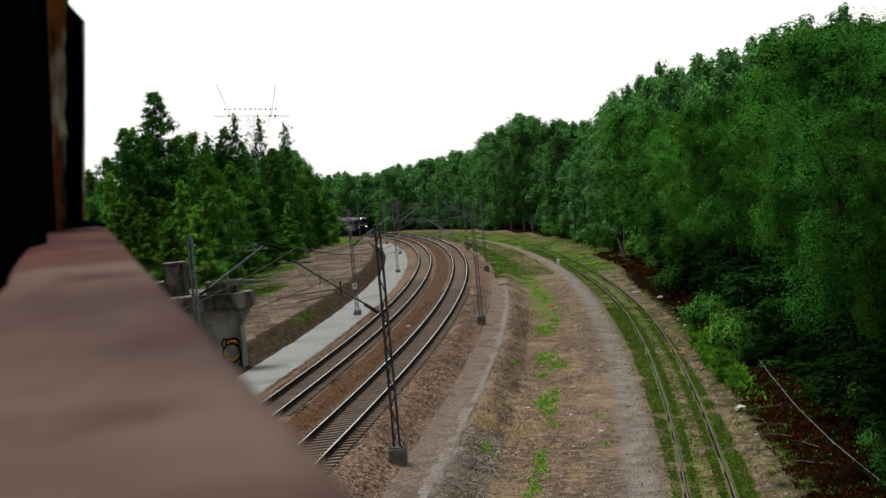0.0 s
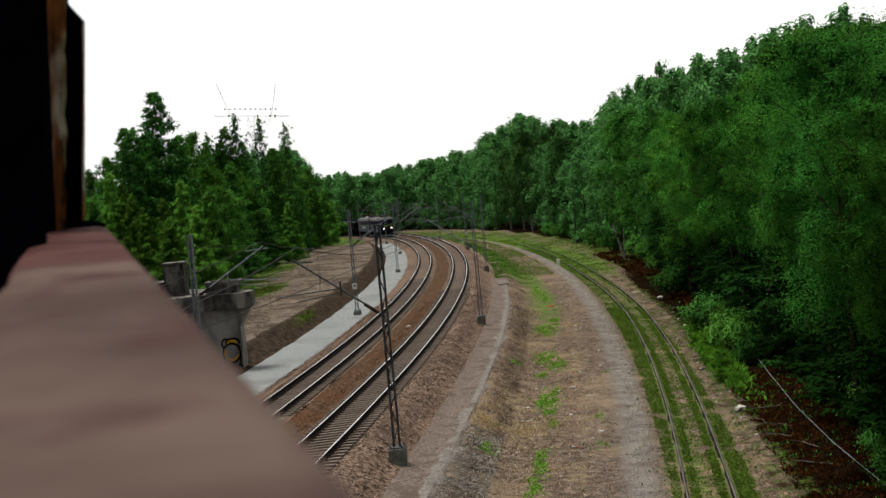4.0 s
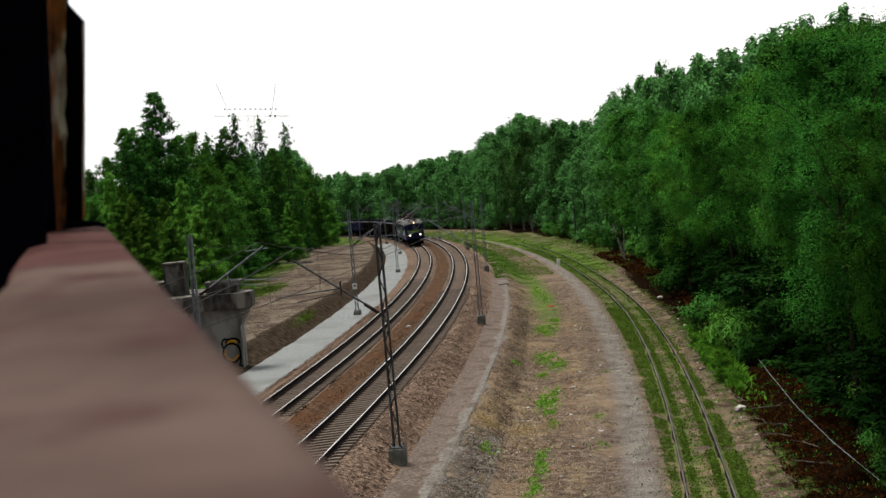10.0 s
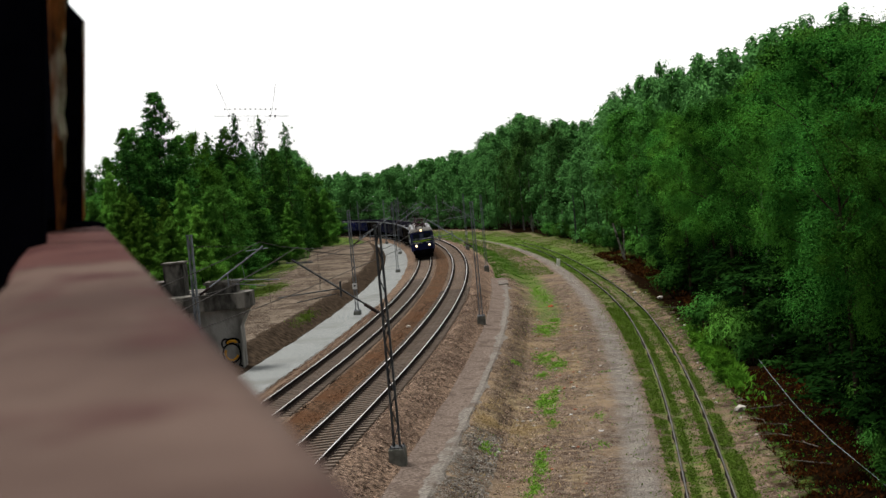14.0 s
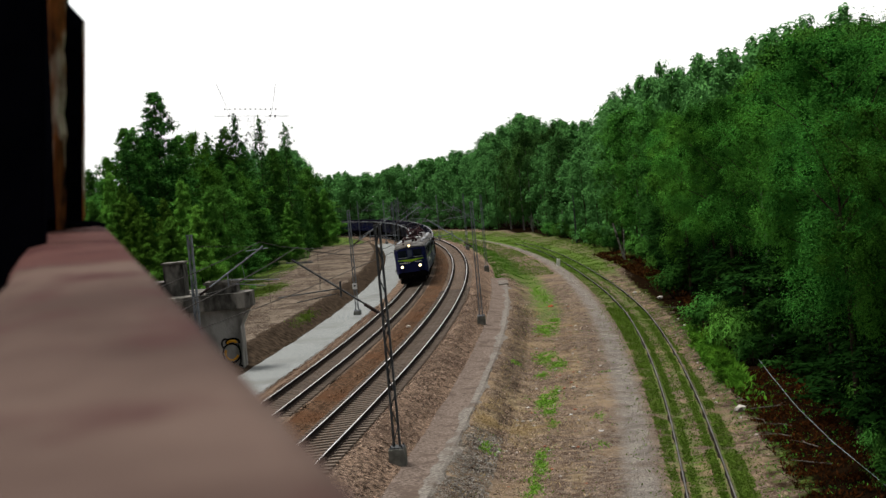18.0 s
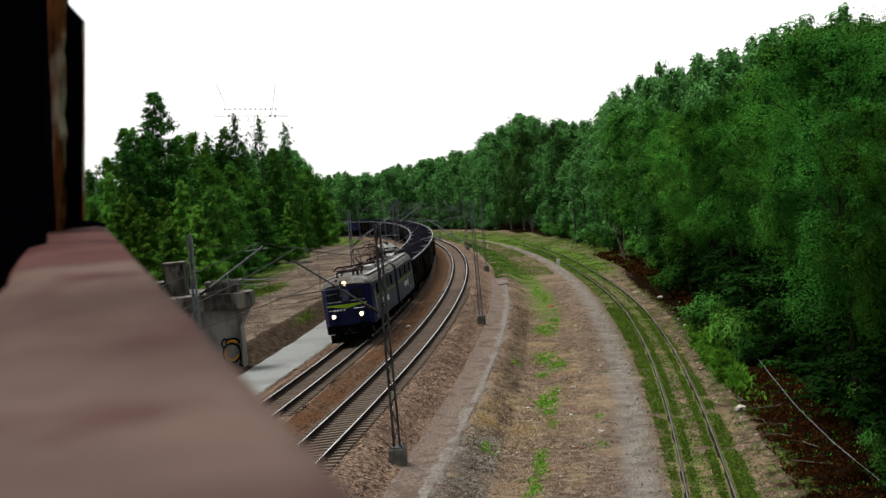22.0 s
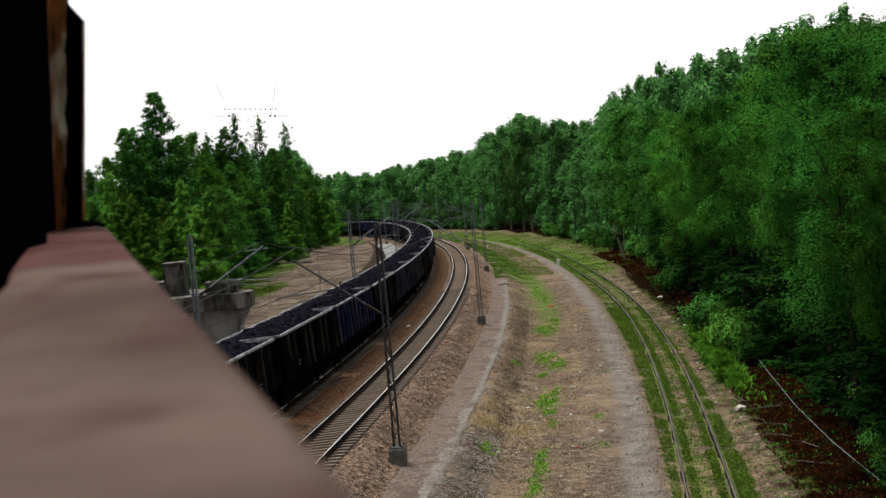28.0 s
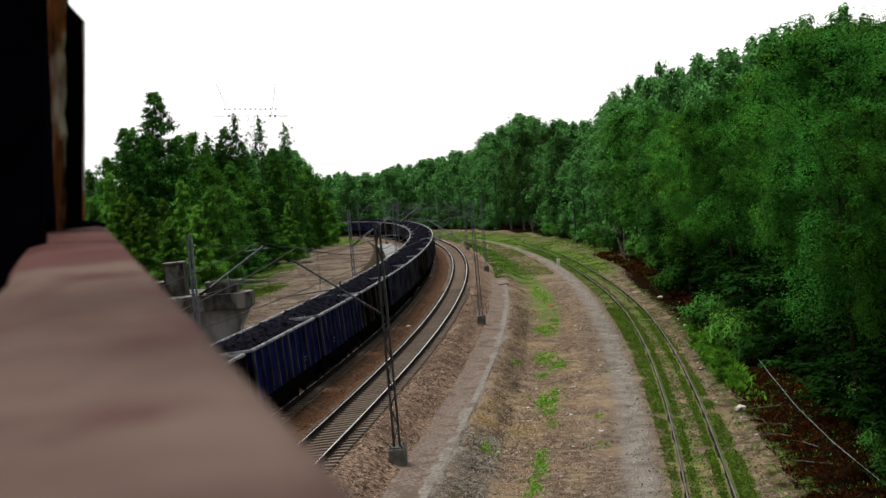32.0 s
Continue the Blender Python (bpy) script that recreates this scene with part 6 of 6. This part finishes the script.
def build_stones():
    rnd = random.Random(21)
    pale = mat("pale_stone", (0.3, 0.28, 0.25), (0.5, 0.47, 0.43), 6, 0.9, bump=0.3)
    brown = mat("brown_stone", (0.12, 0.09, 0.07), (0.22, 0.17, 0.13), 6, 0.9, bump=0.3)
    meshes = [stone_mesh(1, pale), stone_mesh(2, brown), stone_mesh(3, brown), stone_mesh(4, pale)]
    spots = [(21.7, 20.25, 0.3, 0), (54.0, 2.4, 0.16, 0), (31, 13.0, 0.13, 0), (28.5, 13.7, 0.1, 0), (4.2, 11.6, 0.14, 0), (66, 20.9, 0.2, 1), (52, 21.1, 0.22, 1), (57, 20.9, 0.16, 0), (87, 19.9, 0.22, 0), (79, 21.3, 0.26, 0)]
    for k in range(150):
        spots.append((rnd.uniform(0, 90), rnd.choice((rnd.uniform(9.4, 14.8), rnd.uniform(9.4, 14.8), rnd.uniform(19.4, 21))), rnd.uniform(0.04, 0.1), rnd.randrange(4)))
    for s, o, r, k in spots:
        ob = tagged(new("stone", meshes[k]), "pale loose stone on the ground" if k in (0, 3) else "brown loose stone on the ground", "stone", "loose stones")
        z = -0.2 if o < 5 else rough_level(s, o)
        ob.matrix_basis = Matrix.Translation(place(s, o, z + 0.25 * r)) @ Matrix.Rotation(rnd.uniform(0, 6), 4, "Z") @ Matrix.Scale(r, 4)
    # coarse stones standing out of the ballast bank and the drain's slope
    def scatter(name, label, n, seed, spot, size, material, rise=0.9):
        r2 = random.Random(seed)
        v = np.empty((n * 2, 4, 3))
        for k in range(n):
            s, o, z = spot(r2)
            p = place(s, o, z + 0.01)
            a, h = r2.uniform(0, 6.28), size * r2.uniform(0.45, 1.3)
            q = [p + Vector((math.cos(a + 1.57 * i) * h, math.sin(a + 1.57 * i) * h * 0.8, h * r2.uniform(0.2 * rise, rise))) for i in range(4)]
            v[2 * k] = [tuple(x) for x in q]
            v[2 * k + 1] = [tuple(q[0]), tuple(q[1]), tuple(p - Vector((0, 0, h))), tuple(q[3])]
        tagged(new(name, flakes(name, v, material)), label, "stones", kind="stuff")
    def bank(r):
        s, o = -3 + 85 * r.random() ** 1.5, min(r.uniform(5.5, 7.5), r.uniform(5.5, 8.2))
        return s, o, float(np.interp(o, [5.5, 5.75, 6.3, 6.9, 7.5], [-0.14, -0.14, -0.35, -0.72, -0.94]))
    def between(r):
        s, o = 75 * r.random() ** 1.3, r.choice((r.uniform(1.5, 2.8), r.uniform(3.5, 4.8), r.uniform(-0.6, 0.6), r.uniform(-2.0, -1.4)))
        b = RIGHT if o > 2.2 else 0
        return s, o, -0.275 + (tilt(o, b) if abs(o - b) < 1.6 else 0.03)
    def slope(r):
        s = -3 + 20 * r.random()
        o = r.uniform(8.8, 10.2 + 0.02 * (17 - s))
        return s, o, rough_level(s, o)
    def field(r):
        s, o = -3 + 80 * r.random() ** 1.7, min(r.uniform(9.0, 14.6), r.uniform(9.0, 16.0))
        return s, o, rough_level(s, o)
    loose = mat("loose_ballast", (0.07, 0.046, 0.034), (0.36, 0.265, 0.205), 6, 0.95, bump=0.2, island=0.8, spec=0.05)
    rusty = mat("loose_rusty_ballast", (0.045, 0.025, 0.016), (0.18, 0.108, 0.068), 6, 0.95, bump=0.2, island=0.5, spec=0.05)
    earth = mat("loose_earth_clods", (0.09, 0.064, 0.047), (0.27, 0.215, 0.17), 4, 0.95, bump=0.2, island=0.5, spec=0.05)
    scatter("ballast_stones", "loose brown and grey ballast stones on the bank", 50000, 31, bank, 0.023, loose, 0.7)
    scatter("ballast_stones", "loose rusty ballast stones round the tracks", 26000, 33, between, 0.026, rusty, 0.6)
    scatter("slope_rubble", "greyish rubble on the slope below the path", 8000, 32, slope, 0.026, mat("slope_stone", (0.15, 0.14, 0.125), (0.3, 0.285, 0.26), 6, 0.95, bump=0.2, island=0.4, spec=0.05))
    def rubble(r):
        s, o = r.choice((r.gauss(26, 7), r.gauss(20, 4), r.uniform(4, 60))), r.gauss(10.9, 0.85)
        return s, o, rough_level(s, max(9.2, o))
    def spoil(r):
        s, o = 52 + 110 * r.random() ** 1.4, r.uniform(-21, -6.8)
        return s, o, rough_level(s, o)
    def road(r):
        s, o = -3 + 70 * r.random() ** 1.5, r.uniform(13.0, 16.4)
        return s, o, rough_level(s, o)
    scatter("rubble", "pale and reddish rubble strewn over the slope's foot", 6000, 35, rubble, 0.032, mat("mixed_rubble", (0.12, 0.07, 0.05), (0.44, 0.35, 0.27), 9, 0.95, bump=0.2, island=0.7, spec=0.02), 0.6)
    scatter("sand_rubble", "dark clods and pale stones on the sandy ground", 6000, 36, spoil, 0.045, mat("spoil_clods", (0.04, 0.028, 0.02), (0.2, 0.155, 0.115), 7, 0.95, bump=0.2, island=0.7, spec=0.02), 0.5)
    scatter("road_gravel", "grey grit on the dirt road", 9000, 37, road, 0.02, mat("road_grit", (0.09, 0.08, 0.072), (0.27, 0.245, 0.22), 7, 0.95, bump=0.1, island=0.4, spec=0.02), 0.2)
    scatter("earth_clods", "clods and pebbles strewn over the bare earth", 42000, 34, field, 0.019, earth, 0.4)

def build_small_things():
    post = tagged(new("marker_post", Shape().box((0, 0, 0.35), (0.42, 0.3, 0.9), bevel=0.04).mesh("marker_post", M_SIGN)), "short white marker post beside the dirt road", "marker post")
    post.matrix_basis = stand(137, 16.35, -1.9) @ Matrix.Rotation(0.12, 4, 'Y')
    # telegraph-like pole at the wood's edge, and birch stems
    pole = thing("pole", "tall grey pole standing before the wood", "pole", m=stand(190, 25.5, -1.8))
    part("shaft", Shape().bar((0, 0, 0), (0, 0, 8.6), 0.17, 10, 0, 0.12), M_MAST_DARK, pole)
    part("crossbar", Shape().box((0, 0, 8.0), (0.9, 0.12, 0.12), bevel=0.01), M_MAST_DARK, pole)
    # wire along the wood's edge, its course placed to fit the camera's view
    ss = np.linspace(58, -4, 26)
    pts = [place(q, float(np.interp(q, [-4, 3, 11, 19, 28, 38, 58], [23.3, 22.9, 22.45, 22.3, 22.45, 22.75, 23.75])), -1.5) for q in ss]
    wire("stay_wire", pts, 0.013, "pale wire curving along the wood's edge", M_MAST)
    stem = thing("birch_stem", "bare leaning white birch stem at the wood's edge", "tree", m=stand(131, 23.9, -1.95))
    part("trunk", Shape().bar((0, 0, 0), (-1.1, 0.3, 4.8), 0.16, 8, 0, 0.1), M_BIRCH, stem)
    part("fork", Shape().bar((-0.1, 0, 0.4), (0.1, 0.2, 4.0), 0.1, 8, 0, 0.06), M_BIRCH, stem)
    # fallen branches under the wood's edge
    rnd = random.Random(77)
    grey = mat("dead_branch_bark", (0.04, 0.034, 0.028), (0.11, 0.096, 0.082), 8, 0.9, bump=0.3)
    for s, o in ((14.5, 20.9), (16.5, 21.3), (18, 20.7), (12, 21.8), (21, 21.6), (9, 21.4), (47, 21.0), (52, 20.8), (60, 20.9), (24, 20.6), (35, 20.5), (70, 20.9)):
        br = thing("fallen_branch", "dead grey branch lying under the trees", "branch", "fallen branches", m=stand(s, o, rough_level(s, o) + 0.05, rnd.uniform(0, 3.1)))
        ln = rnd.uniform(0.5, 1.1)
        bend = rnd.uniform(-0.2, 0.2)
        part("stem", Shape().bar((-ln, 0, 0), (0, bend, 0.06), 0.03, 6, 0, 0.024).bar((0, bend, 0.06), (ln, -bend, 0.03), 0.024, 6, 0, 0.010), grey, br)
        part("twig", Shape().bar((0.1 * ln, bend * 0.8, 0.06), (0.6 * ln, bend + 0.35, 0.16), 0.014, 5, 0, 0.005), grey, br)
    # brick shards and scraps on the bare earth
    brick = mat("brick_shard", (0.2, 0.06, 0.035), (0.32, 0.11, 0.06), 12, 0.9, bump=0.3)
    pale = mat("plastic_scrap", (0.5, 0.5, 0.5), (0.65, 0.65, 0.63), 8, 0.5, bump=0.1)
    red = mat("red_plastic", (0.42, 0.02, 0.015), (0.52, 0.035, 0.02), 8, 0.45, bump=0.1)
    shard = [stone_mesh(40 + k, brick) for k in range(3)]
    for k in range(46):
        s, o = 2 + 78 * rnd.random() ** 1.3, rnd.gauss(12.1, 0.9)
        r = rnd.uniform(0.03, 0.075)
        ob = tagged(new("brick_shard", shard[k % 3]), "broken red brick shard on bare earth", "brick shard", "brick shards")
        ob.matrix_basis = Matrix.Translation(place(s, o, rough_level(s, o) + 0.2 * r)) @ Matrix.Rotation(rnd.uniform(0, 6), 4, "Z") @ Matrix.Diagonal((r * 1.4, r, r, 1))
    def scrap(seed, material):
        r2 = random.Random(seed)
        sh, n = Shape(), 6
        for j in range(n):
            for i in range(n):
                x, y = (i / (n - 1) - 0.5), (j / (n - 1) - 0.5)
                sh.v.append((x + 0.06 * r2.uniform(-1, 1), y * 0.7 + 0.06 * r2.uniform(-1, 1), 0.12 + 0.14 * r2.uniform(-1, 1)))
        sh.f = [(j * n + i, j * n + i + 1, (j + 1) * n + i + 1, (j + 1) * n + i) for j in range(n - 1) for i in range(n - 1)]
        sh.m = [0] * len(sh.f)
        return sh.mesh("scrap", material)
    bits = [scrap(1, pale), scrap(2, pale)]
    for k in range(12):
        s, o = rnd.uniform(2, 70), rnd.uniform(9.8, 14.5)
        ob = tagged(new("scrap", bits[k % 2]), "crumpled pale plastic scrap on the ground", "litter", "litter")
        ob.matrix_basis = Matrix.Translation(place(s, o, rough_level(s, o) + 0.01)) @ Matrix.Rotation(rnd.uniform(0, 6), 4, "Z") @ Matrix.Scale(rnd.uniform(0.12, 0.22), 4)
    ob = tagged(new("scrap", scrap(3, red)), "crumpled bright red plastic on the ground", "litter", "litter")
    ob.matrix_basis = Matrix.Translation(place(79.2, 12.2, rough_level(79.2, 12.2) + 0.02)) @ Matrix.Scale(0.42, 4)
# ---- build ----
build_ground()
build_beds()
build_bridge_end()
build_abutment()
build_masts()
build_wires()
build_tower()
build_train()
build_woods()
build_growth()
build_stones()
build_small_things()
build_tracks()
motions()
